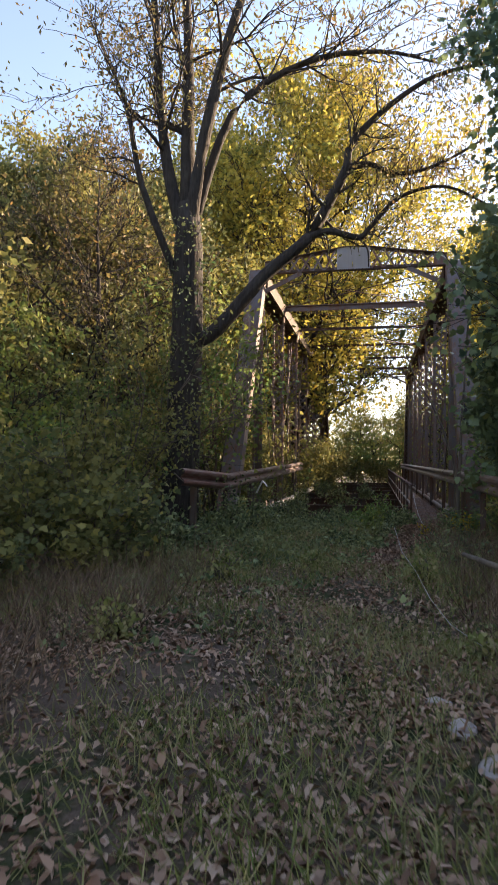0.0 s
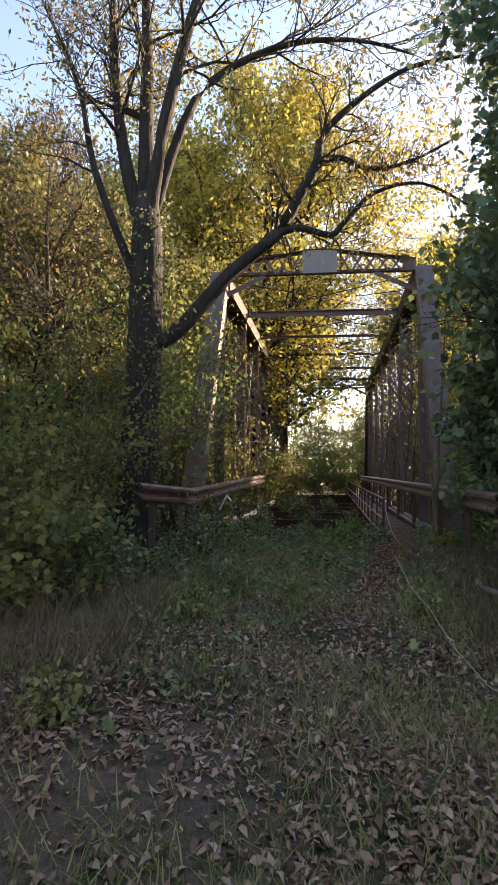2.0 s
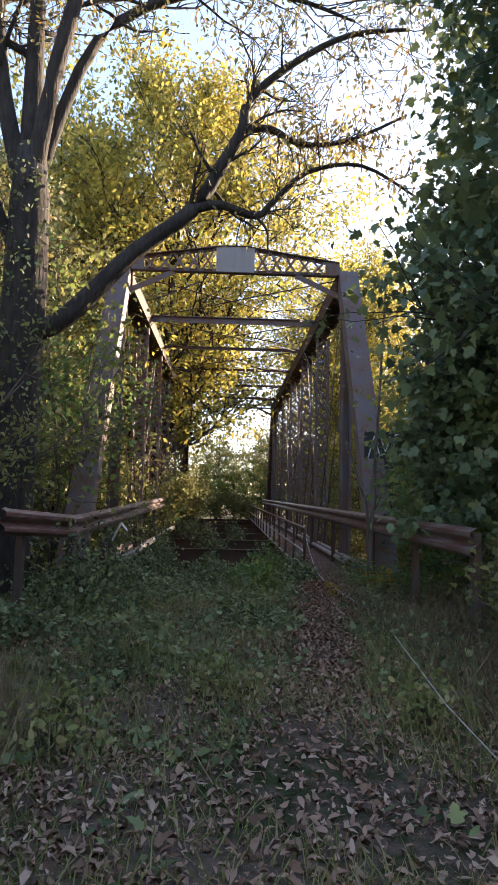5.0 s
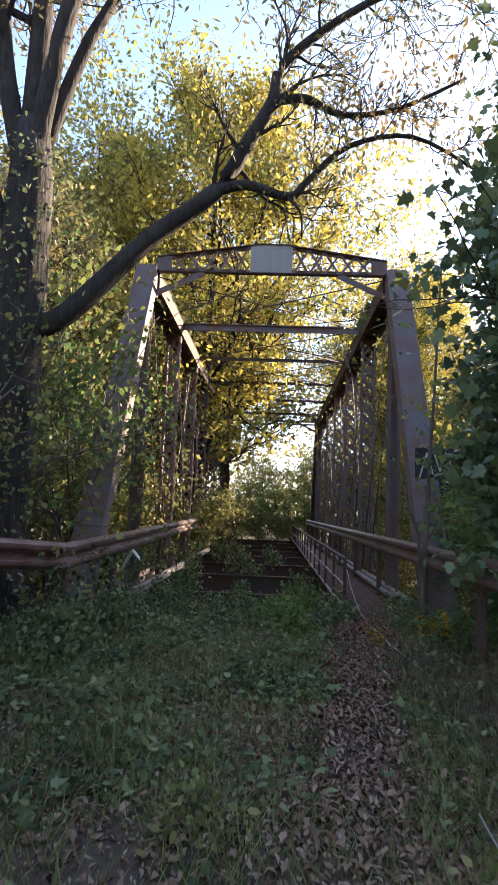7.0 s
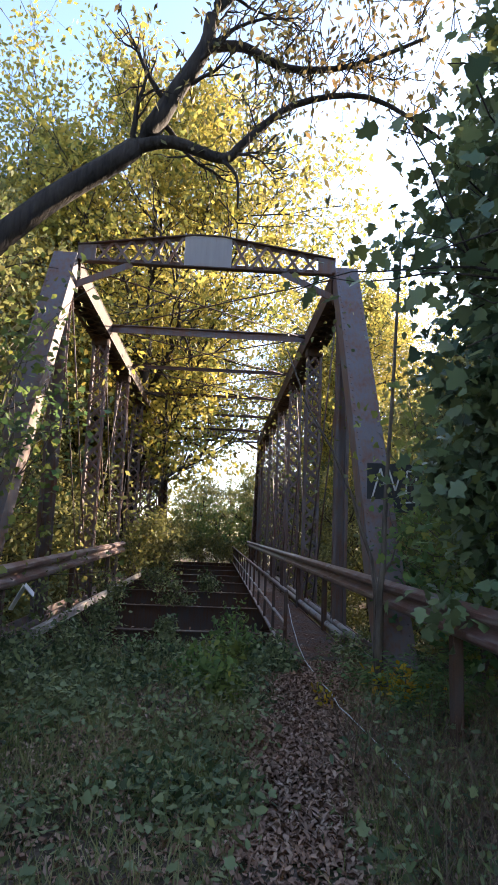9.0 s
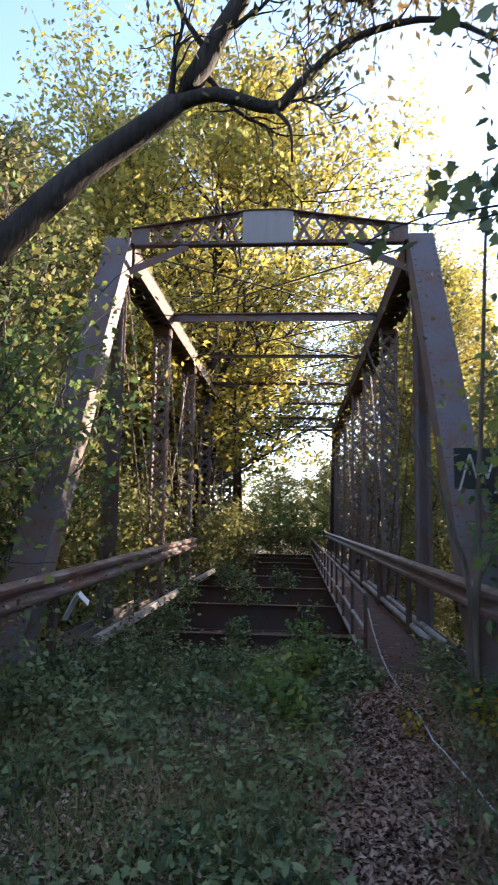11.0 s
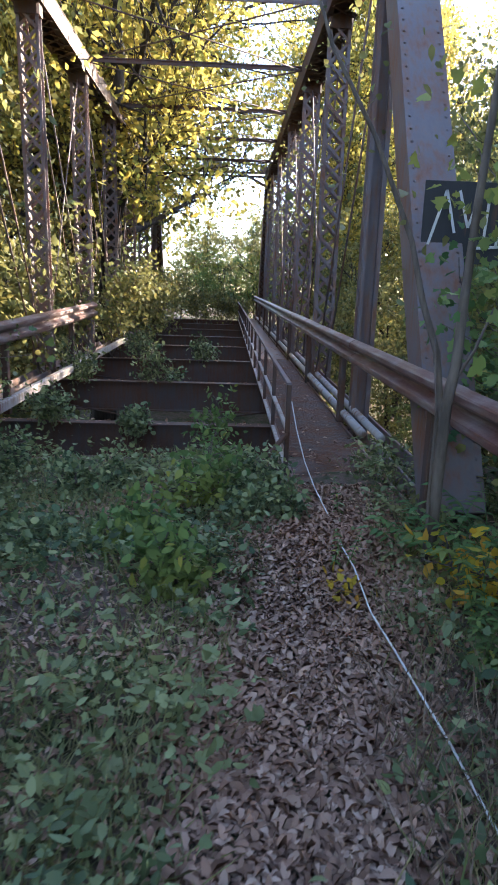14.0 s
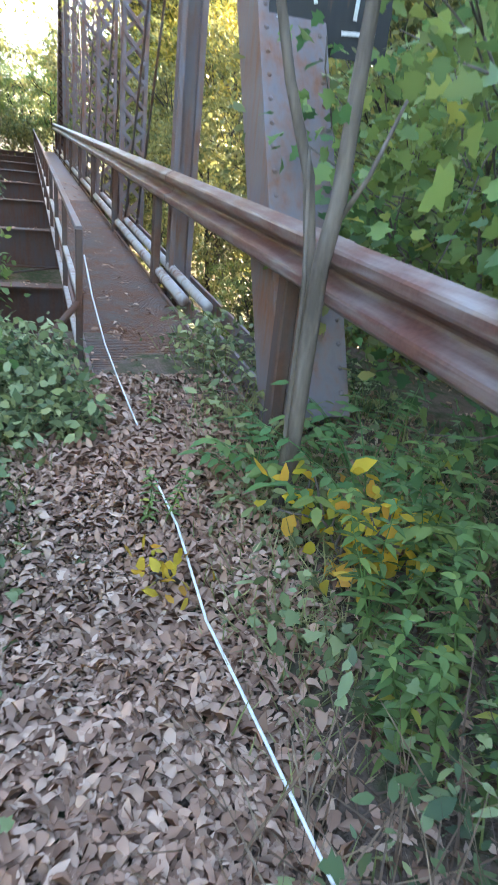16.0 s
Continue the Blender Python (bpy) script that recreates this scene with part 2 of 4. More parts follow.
def upright(points, height, width, lean=0.35):
    """Grass blades or stems that stand at points."""
    n = len(points)
    top = rng.normal(size=(n, 3)) * lean
    top[:, 2] = 1
    h = height * rng.uniform(0.5, 1.2, size=(n, 1))
    top = unit(top) * h
    s = unit(rng.normal(size=(n, 3)) * np.array([1, 1, 0.01]))
    return np.stack([points - s * width / 2, points + s * width / 2, points + top * 0.6 + s * width * 0.45, points + top], axis=1)


# ---- ground ----
def height_at(x, y):
    """Height of the ground: a causeway that ends at a creek under the bridge."""
    x, y = np.asarray(x, float), np.asarray(y, float)
    z = 0.05 * np.sin(x * 1.3 + 0.7) * np.cos(y * 0.9) + 0.03 * np.sin(x * 3.1 + y * 2.3) + 0.02 * np.sin(y * 4.7 - x * 1.9)
    z = z * np.clip(1.2 - 0.5 * np.exp(-((x - 0.4) / 0.8) ** 2), 0, 1)
    edge = np.clip((np.abs(x + 0.3) - 3.4) / 4.0, 0, 1)
    z = z - 1.1 * edge * edge * (3 - 2 * edge) * np.clip((y + 6) / 8, 0, 1)
    k = np.clip((y - 15.2) / 4.5, 0, 1) * np.clip((47.5 - y) / 4.5, 0, 1)
    return z - 3.4 * k * k * (3 - 2 * k)


def axis(lo, hi, step, reach):
    mid = np.arange(lo, hi + step, step)
    out, s = [], step
    p = 0.0
    while p < reach:
        s *= 1.25
        p += s
        out.append(p)
    out = np.array(out)
    return np.concatenate([lo - out[::-1], mid, mid[-1] + out])


def build_ground():
    xs, ys = axis(-7, 7, 0.14, 900), axis(-5, 22, 0.14, 900)
    gx, gy = np.meshgrid(xs, ys)
    co = np.stack([gx, gy, height_at(gx, gy)], axis=2).reshape(-1, 3)
    w, h = len(xs), len(ys)
    i = (np.arange(h - 1)[:, None] * w + np.arange(w - 1)[None]).ravel()
    me = bpy.data.meshes.new("ground")
    me.from_pydata(co.tolist(), [], np.stack([i, i + 1, i + 1 + w, i + w], axis=1).tolist())
    me.polygons.foreach_set("use_smooth", [True] * len(me.polygons))
    me.materials.append(SOIL)
    tagged(new("ground", me), "dark soil of an overgrown lane strewn with leaves", "ground", kind="structure")


build_ground()

# ---- the bridge ----
XL, XR = -3.24, 2.34          # truss planes
PANEL, PANELS, TOP = 3.95, 8, 6.82
SPAN = Matrix.Translation((0, 13.35, 0)) @ pose(0, 0, 0, 1.05)

bridge = thing("truss_bridge", "old riveted grey steel through-truss bridge, rusted and stripped of its deck", "bridge", SPAN)


def channel(w, h, t, flip=1):
    """A channel section with its flanges to one side."""
    w, h = w / 2, h / 2
    pts = [(-w, -h), (w, -h), (w, -h + t), (-w + t, -h + t), (-w + t, h - t), (w, h - t), (w, h), (-w, h)]
    return pts if flip > 0 else [(-a, b) for a, b in reversed(pts)]


def lacing(a, b, w, step, up, bar=0.055, thick=0.012):
    """Crossed flat bars between two channels."""
    a, b = Vector(a), Vector(b)
    d = b - a
    n = max(1, round(d.length / step))
    side = d.normalized().cross(Vector(up)).normalized() * (w / 2)
    s = Shape()
    for i in range(n):
        p, q = a + d * (i / n), a + d * ((i + 1) / n)
        s.bar(p - side, q + side, bar, thick, up)
        s.bar(p + side + Vector(up) * thick, q - side + Vector(up) * thick, bar, thick, up)
    return s


def rivets(a, b, offset, step, up, r=0.017):
    a, b = Vector(a), Vector(b)
    d = b - a
    upv = Vector(up)
    side = d.normalized().cross(upv).normalized()
    n = int(d.length / step)
    s = Shape()
    for i in range(1, n):
        for o in offset:
            p = a + d * (i / n) + side * o
            s.tube([p - upv * 0.004, p + upv * 0.006, p + upv * 0.012], [r, r * 0.9, r * 0.4], 6)
    return s


def end_post(x, y0, y1, inner):
    a, b = Vector((x, y0, 0.05)), Vector((x, y1, TOP + 0.2))
    up = Vector((0, -(b.z - a.z), (b.y - a.y))).normalized() * (1 if y1 > y0 else -1)
    if up.z < 0 and y1 > y0:
        up = -up
    s = Shape()
    s.bar(a + up * 0.2, b + up * 0.2, 0.46, 0.022, up)
    post = part("end_post", s, STEEL, bridge, "broad riveted grey end post leaning inward")
    for o, f in ((-0.175, 1), (0.175, -1)):
        sd = (b - a).normalized().cross(up).normalized() * o
        part("channel", Shape().sweep(channel(0.1, 0.376, 0.016, f), a + sd, b + sd, up), STEEL, post)
    part("lacing", lacing(a - up * 0.2, b - up * 0.2, 0.35, 0.36, -up), STEEL_DARK, post, kind="stuff")
    part("rivets", rivets(a + up * 0.211, b + up * 0.211, (-0.18, 0.18), 0.15, up), STEEL, post, kind="stuff")
    return post


def top_chord(x):
    a, b = Vector((x, PANEL, TOP)), Vector((x, PANEL * (PANELS - 1), TOP))
    s = Shape().bar(a + Vector((0, -0.15, 0.2)), b + Vector((0, 0.15, 0.2)), 0.56, 0.022)
    ch = part("top_chord", s, STEEL_DARK, bridge, "deep rust-brown top chord")
    for o, f in ((-0.22, 1), (0.22, -1)):
        part("channel", Shape().sweep(channel(0.1, 0.376, 0.016, f), a + Vector((o, 0, 0)), b + Vector((o, 0, 0))), STEEL_DARK, ch)
    part("lacing", lacing(a - Vector((0, 0, 0.2)), b - Vector((0, 0, 0.2)), 0.44, 0.42, (0, 0, -1)), STEEL_DARK, ch, kind="stuff")


def vertical_post(x, y, hanger, mat):
    a, b = Vector((x, y, -0.25)), Vector((x, y, TOP - 0.17))
    w = 0.2 if hanger else 0.34
    ox = Vector((w / 2, 0, 0))
    post = part("vertical_post", Shape().sweep(channel(0.06, 0.2, 0.012, -1), a + ox, b + ox, (0, 1, 0)), mat, bridge)
    part("channel", Shape().sweep(channel(0.06, 0.2, 0.012, 1), a - ox, b - ox, (0, 1, 0)), mat, post)
    if hanger:
        part("web_plate", Shape().bar(a, b, w, 0.012, (0, 1, 0)), mat, post)
    else:
        for sy in (-0.105, 0.105):
            part("lacing", lacing(a + Vector((0, sy, 0.1)), b + Vector((0, sy, -0.1)), w, 0.33, (0, 1 if sy > 0 else -1, 0), 0.05), mat, post, kind="stuff")
    part("gusset", Shape().bar(b + Vector((0, 0, -0.22)), b + Vector((0, 0, 0.1)), 0.44, 0.3, (0, 1, 0)), STEEL_DARK, post)


def rod(name, a, b, r, mat=STEEL, label=""):
    part(name, Shape().tube([a, b], r, 6), mat, bridge, label, True)


for x, inner in ((XL, 1), (XR, -1)):
    end_post(x, 0.0, PANEL, inner)
    end_post(x, PANEL * PANELS, PANEL * (PANELS - 1), inner)
    top_chord(x)
    for o in (-0.14, 0.14):
        part("bottom_chord", Shape().bar((x + o, 0, 0.06), (x + o, PANEL * PANELS, 0.06), 0.03, 0.16), STEEL, bridge)
    for i in range(1, PANELS):
        vertical_post(x, PANEL * i, i in (1, PANELS - 1), STEEL)
    for i in range(1, PANELS):
        y, yn = PANEL * i, PANEL * (i + (1 if i < PANELS / 2 else -1))
        if i == PANELS // 2:
            continue
        for o in (-0.1, 0.1):
            rod("diagonal_rod", (x + o, y, TOP - 0.1), (x + o, yn, 0.06), 0.018)
        if i in (2, 3, 5, 6):
            rod("counter_rod", (x, y, 0.06), (x, yn, TOP - 0.1), 0.014)

for i in range(1, PANELS + 1):
    y = PANEL * i
    ib = [(-0.1, -0.3), (0.1, -0.3), (0.1, -0.28), (0.012, -0.27), (0.012, 0.27), (0.1, 0.28), (0.1, 0.3), (-0.1, 0.3), (-0.1, 0.28), (-0.012, 0.27), (-0.012, -0.27), (-0.1, -0.28)]
    part("floor_beam", Shape().sweep(ib, (XL, y, -0.36), (XR, y, -0.36)), STEEL_DARK, bridge, "rust-brown riveted floor beam")
for i in range(1, PANELS):
    y = PANEL * i
    if i > 1:
        k = 1.0 if i == 2 else 0.5
        s = Shape().bar((XL + 0.2, y, TOP + 0.19), (XR - 0.2, y, TOP + 0.19), 0.16 * k, 0.025)
        s.bar((XL + 0.2, y, TOP + 0.19 - 0.1 * k), (XR - 0.2, y, TOP + 0.19 - 0.1 * k), 0.025, 0.17 * k)
        part("top_strut", s, STEEL_DARK if i > 2 else STEEL, bridge)
    if i < PANELS - 1:
        rod("lateral_rod", (XL + 0.2, y, TOP + 0.1), (XR - 0.2, y + PANEL, TOP + 0.1), 0.016, STEEL_DARK)
        rod("lateral_rod", (XR - 0.2, y, TOP + 0.13), (XL + 0.2, y + PANEL, TOP + 0.13), 0.016, STEEL_DARK)
for i in range(0, PANELS):
    rod("floor_rod", (XL + 0.2, PANEL * i, -0.5), (XR - 0.2, PANEL * (i + 1), -0.5), 0.014, STEEL_DARK)
    rod("floor_rod", (XR - 0.2, PANEL * i, -0.53), (XL + 0.2, PANEL * (i + 1), -0.53), 0.014, STEEL_DARK)


def portal(y):
    """Latticed portal strut with a peaked top and a blank pale name board."""
    zb, zt, zp, mid = 7.08, 7.42, 7.76, (XL + XR) / 2
    l, r = XL + 0.17, XR - 0.17
    s = Shape().bar((l, y, zb), (r, y, zb), 0.14, 0.025).bar((l, y + 0.01, zb + 0.05), (r, y + 0.01, zb + 0.05), 0.014, 0.09)
    s.bar((l, y, zt), (mid - 0.3, y, zp), 0.14, 0.025).bar((mid - 0.3, y, zp), (mid + 0.3, y, zp), 0.14, 0.025).bar((mid + 0.3, y, zp), (r, y, zt), 0.14, 0.025)
    s.bar((l, y + 0.01, zt - 0.05), (mid - 0.3, y + 0.01, zp - 0.05), 0.014, 0.08).bar((mid + 0.3, y + 0.01, zp - 0.05), (r, y + 0.01, zt - 0.05), 0.014, 0.08)
    strut = part("portal_strut", s, STEEL_DARK, bridge, "latticed portal strut with a peaked top")
    b = Shape().bar((mid - 0.48, y - 0.035, (zb + zp) / 2), (mid + 0.48, y - 0.035, (zb + zp) / 2), 0.014, zp - zb)
    part("name_board", b, PLATE, strut, "blank pale grey metal board")
    for xa, xb in ((l, l + 0.36), (r - 0.36, r)):
        part("end_plate", Shape().bar((xa, y - 0.03, (zb + zt) / 2 + 0.02), (xb, y - 0.03, (zb + zt) / 2 + 0.02), 0.014, zt - zb), STEEL, strut)
    for xa, xb in ((l + 0.36, mid - 0.5), (mid + 0.5, r - 0.36)):
        n = 5
        for i in range(n):
            p, q = xa + (xb - xa) * i / n, xa + (xb - xa) * (i + 1) / n
            top = lambda x: zt + (zp - zt) * max(0.0, 1 - max(0.0, abs(x - mid) - 0.3) / (r - mid - 0.3))
            part("lattice_bar", Shape().bar((p, y - 0.01, zb), (q, y - 0.01, top(q)), 0.012, 0.055), STEEL, strut)
            part("lattice_bar", Shape().bar((q, y + 0.004, zb), (p, y + 0.004, top(p)), 0.012, 0.055), STEEL, strut)
    for x, k in ((l, 1), (r, -1)):
        part("knee_brace", Shape().bar((x - 0.05 * k, y - 0.2, zb - 0.62), (x + 1.1 * k, y - 0.03, zb - 0.02), 0.03, 0.13), STEEL, strut)


portal(PANEL + 0.12)
portal(PANEL * (PANELS - 1) - 0.12)


# ---- guard rails ----
def w_beam(depth=0.085, n=26):
    """Outline of a corrugated guard rail: two rounded ridges of thin sheet."""
    front = []
    for i in range(n + 1):
        v = -0.155 + 0.31 * i / n
        ridge = 0.5 + 0.5 * math.cos(math.tau * (abs(v) - 0.088) / 0.176) if abs(v) < 0.16 else 0.0
        front.append((depth * min(1.0, 1.25 * ridge), v))
    return front + [(a - 0.006, b * 0.985) for a, b in reversed(front)]


def guard_rail(label, x, runs, posts, side, foot):
    g = thing("guardrail", label, "guardrail")
    sec = [(a * side, b) for a, b in w_beam()]
    if side < 0:
        sec = sec[::-1]
    for i, ((ya, za), (yb, zb)) in enumerate(runs):
        o = 0.008 * (i % 2)
        part("rail", Shape().sweep(sec, (x + o, ya, za), (x + o, yb + 0.15, zb)), RAIL, g)
    for y, z in posts:
        part("post", Shape().bar((x - 0.052 * side, y, foot(y)), (x - 0.052 * side, y, z + 0.1), 0.09, 0.12, (0, 1, 0)), STEEL_DARK, g)
    return g


def left_z(y):
    return 1.08 + 0.034 * (y - 12.0)


def right_z(y):
    return 1.11 + 0.0195 * (y - 12.0)


ys = [10.5, 11.6, 15.3, 19.1, 23.0]
left_rail = guard_rail("rusty pink-brown corrugated steel guard rail overgrown with creepers", -2.62, [((a, left_z(a)), (b, left_z(b))) for a, b in zip(ys, ys[1:])], [(y, left_z(y)) for y in (10.9, 13.3, 17.3, 21.2)], 1, lambda y: float(height_at(-2.7, y)) - 0.3 if y < 15 else 0.1)
part("rail", Shape().sweep([(a, b) for a, b in w_beam()], (-3.1, 9.3, 1.13), (-2.6, 10.65, left_z(10.6) + 0.01)), RAIL, left_rail, "bent end of the rail turned outward")
part("post", Shape().bar((-3.01, 9.8, -0.4), (-3.01, 9.8, 1.22), 0.1, 0.12, (0, 1, 0)), STEEL_DARK, left_rail)
ys = [8.3, 12.4, 16.2, 20.0, 23.8, 27.6, 31.4, 35.2, 39.0, 42.8, 46.0]
guard_rail("weathered grey and rust-brown corrugated guard rail beside the walkway", 2.02, [((a, right_z(a)), (b, right_z(b))) for a, b in zip(ys, ys[1:])], [(y, right_z(y)) for y in (8.5, 10.6, 13.2, 17.3, 21.2, 25.2, 29.1, 33.1, 37.0, 41, 45)], -1, lambda y: float(height_at(2.1, y)) - 0.3 if y < 15 else 0.1)

# ---- walkway with its railing ----
way_x0, way_x1, WAY_END = 1.12, 2.06, 33.5
walkway = thing("walkway", "narrow dark brown steel grating footway laid along the bridge", "walkway", SPAN)
part("bed", Shape().bar(((way_x0 + way_x1) / 2, 0.4, -0.035), ((way_x0 + way_x1) / 2, WAY_END, -0.035), way_x1 - way_x0, 0.02), GRATE, walkway)
s = Shape()
y = 0.4
while y < 12:
    s.bar((way_x0, y, -0.008), (way_x1, y, -0.008), 0.012, 0.03)
    y += 0.04
part("grating", s, GRATE, walkway, kind="stuff")
for x in (way_x0 - 0.01, way_x1 + 0.02):
    part("edge_angle", Shape().bar((x, 0.4, -0.02), (x, WAY_END, -0.02), 0.03, 0.1), GRATE, walkway)
part("kerb_pipe", Shape().tube([(2.12, 2.6, 0.16), (2.12, 12, 0.15), (2.12, WAY_END, 0.14)], 0.055, 10), PIPE, walkway, "pale weathered kerb pipe", True)
part("kerb_pipe", Shape().tube([(2.26, 2.2, 0.2), (2.26, 12, 0.2), (2.26, WAY_END, 0.2)], 0.05, 10), PIPE, walkway, "", True)
part("kerb_beam", Shape().bar((XL + 0.62, 1.4, 0.2), (XL + 0.62, 14.5, 0.22), 0.1, 0.14), PIPE, bridge, "pale weathered kerb timber")

railing = thing("railing", "rusty brown steel handrail with thin posts and mesh infill", "railing", SPAN)
RX = 1.06
for i in range(17):
    y = 1.4 + 2.0 * i
    part("post", Shape().bar((RX, y, -0.1 if i else -0.25), (RX, y, 0.93), 0.05, 0.05, (0, 1, 0)), STEEL_DARK, railing)
for z, w in ((0.93, 0.05), (0.46, 0.045), (0.06, 0.045)):
    part("rail", Shape().bar((RX, 1.4, z), (RX, WAY_END, z), w, w * 0.8), PIPE if z < 0.9 else STEEL, railing)
part("brace", Shape().tube([(RX, 1.4, 0.42), (0.62, 1.0, 0.0), (0.36, 0.8, -0.15)], 0.025), STEEL_DARK, railing)

# ---- black sheet with scrawl on the end post ----
board = thing("metal_sheet", "black metal sheet with white sprayed scrawl on the end post", "sheet metal")
part("sheet", Shape().bar((2.18, 14.37, 2.54), (3.02, 14.37, 2.54), 0.012, 0.72), BLACK, board)
for a, b in (((0.05, 0.1), (0.2, 0.62)), ((0.2, 0.62), (0.3, 0.25)), ((0.32, 0.62), (0.42, 0.3)), ((0.42, 0.3), (0.52, 0.62)), ((0.58, 0.2), (0.6, 0.6)), ((0.6, 0.6), (0.72, 0.58)), ((0.7, 0.15), (0.74, 0.5)), ((0.5, 0.12), (0.74, 0.14))):
    part("stroke", Shape().bar((2.18 + a[0], 14.355, 2.2 + a[1]), (2.18 + b[0], 14.355, 2.2 + b[1]), 0.004, 0.025), SPRAY, board)


# ---- trees ----
def branch_path(start, direction, length, bend=0.25, n=6, lift=0.12):
    p, d = Vector(start), Vector(direction).normalized()
    pts = [p.copy()]
    for _ in range(n):
        d = (d + Vector(rng.normal(size=3)) * bend * 0.5 + Vector((0, 0, lift))).normalized()
        p = p + d * (length / n)
        pts.append(p.copy())
    return pts


def grow(shape, start, direction, length, r, depth, tips, bend=0.3, lift=0.1):
    """A limb with side limbs; the places of its twigs go into tips."""
    pts = branch_path(start, direction, length, bend, 6, lift)
    n = len(pts)
    shape.tube(pts, [max(0.006, r * (1 - 0.75 * i / (n - 1))) for i in range(n)], 8 if r > 0.06 else 5 if r > 0.02 else 3)
    if depth == 0:
        tips += pts[2:]
        return
    for i in range(2, n):
        for _ in range(2 if i > 2 else 1):
            d = (pts[i] - pts[i - 1]).normalized() + Vector(rng.normal(size=3)) * 0.65
            grow(shape, pts[i], d, length * rng.uniform(0.4, 0.62), max(0.008, r * 0.5 * (1 - 0.5 * i / n)), depth - 1, tips, bend, lift)


def limb(shape, pts, r0, r1, tips, twigs=3, depth=1, reach=0.35):
    """A main limb along given bends, with side limbs off it."""
    pts = [Vector(p) for p in pts]
    smooth = []
    for i in range(len(pts) - 1):
        a, b, c, d = pts[max(i - 1, 0)], pts[i], pts[i + 1], pts[min(i + 2, len(pts) - 1)]
        for k in range(4):
            t = k / 4
            smooth.append(0.5 * ((2 * b) + (c - a) * t + (2 * a - 5 * b + 4 * c - d) * t * t + (3 * b - a - 3 * c + d) * t ** 3))
    smooth.append(pts[-1])
    n = len(smooth)
    total = sum((smooth[i + 1] - smooth[i]).length for i in range(n - 1))
    shape.tube(smooth, [r0 + (r1 - r0) * i / (n - 1) for i in range(n)], 10)
    for i in range(n // 3, n):
        for _ in range(twigs if rng.random() < 0.8 else 0):
            d = (smooth[i] - smooth[i - 1]).normalized() + Vector(rng.normal(size=3)) * 0.8
            grow(shape, smooth[i], d, total * reach * rng.uniform(0.4, 1.0), max(0.01, (r0 + (r1 - r0) * i / n) * 0.35), depth, tips, 0.45, 0.05)
    return smooth


def leaves_at(tips, per, spread, length, width, droop=0.3, near=False):
    p = np.repeat(np.array([tuple(t) for t in tips]), per, axis=0)
    return (leaf_blades if near else blades)(p + rng.normal(size=p.shape) * spread, length, width, droop)


def crown_points(center, radii, clumps, per, clump_r, hollow=0.45):
    """Clumps of leaf places through an uneven crown."""
    d = unit(rng.normal(size=(clumps, 3)))
    bulge = 1 + 0.22 * np.sin(d[:, :1] * 5 + d[:, 1:2] * 4 + rng.uniform(0, 6)) + 0.18 * np.sin(d[:, 2:] * 7 + rng.uniform(0, 6))
    c = np.array(center) + d * np.array(radii) * bulge * (hollow + (1 - hollow) * rng.random((clumps, 1)) ** 0.5)
    p = np.repeat(c, per, axis=0)
    return p + rng.normal(size=p.shape) * clump_r * np.array([1, 1, 0.6])


def forest_tree(name, label, height, spread, leafmat, leaf, clumps, per, low=0.3, clump_r=0.1):
    """A tree of the woods round its own base."""
    t = thing(name, label, "tree")
    s, tips = Shape(), []
    r = height * 0.016
    trunk = branch_path((0, 0, -0.3), (0, 0, 1), height * 0.75, 0.1, 7, 0.25)
    s.tube(trunk, [r * (1 - 0.8 * i / 7) for i in range(8)], 9)
    for i in range(2, 8):
        for _ in range(1 + i % 2):
            a = rng.uniform(0, math.tau)
            grow(s, trunk[i], (math.cos(a), math.sin(a), rng.uniform(0.2, 0.9)), spread * rng.uniform(0.6, 1.0), r * 0.4, 1, tips)
    part("trunk", s, BARK, t, smooth=True)
    p = crown_points((0, 0, height * (1 + low) / 2), (spread, spread, height * (1 - low) / 2), clumps, per, spread * clump_r, 0.25)
    q = blades(p, leaf, leaf * 0.5, 0.35)
    part("crown", quads_mesh("crown", q, leafmat), leafmat, t)
    return t



def limbed_tree(label, height, spread, leafmat, leaf, per, low, levels, bark_r):
    """A tall tree whose leaves sit in clumps along its limbs, with gaps between."""
    t = thing("tree", label, "tree")
    s, tips = Shape(), []
    trunk = branch_path((0, 0, -0.4), (0.05, 0, 1), height * 0.88, 0.07, 12, 0.3)
    s.tube(trunk, [bark_r * (1 - 0.9 * i / 12) for i in range(13)], 10)
    turn = 0.0
    for i in range(levels):
        f = low + (0.97 - low) * i / (levels - 1)
        q = trunk[min(12, max(1, round(f * 12)))]
        reach = spread * (0.55 + 0.45 * math.sin(math.pi * min(1, 0.25 + 0.75 * (f - low) / (1 - low)))) * (1 if f < 0.8 else 0.7)
        for _ in range(3):
            turn += 2.4 + rng.normal() * 0.3
            grow(s, q, (math.cos(turn), math.sin(turn), 0.15 + 0.75 * f + rng.normal() * 0.12), reach * rng.uniform(0.7, 1.05), bark_r * 0.42 * (1.15 - f), 2, tips, 0.34, 0.05)
    part("trunk", s, BARK, t, smooth=True)
    tips = tips[::3]
    p = np.repeat(np.array([tuple(v) for v in tips]), per, axis=0)
    q = blades(p + rng.normal(size=p.shape) * np.array([0.3, 0.3, 0.2]), leaf, leaf * 0.55, 0.45)
    part("crown", quads_mesh("crown", q, leafmat), leafmat, t)
    return t


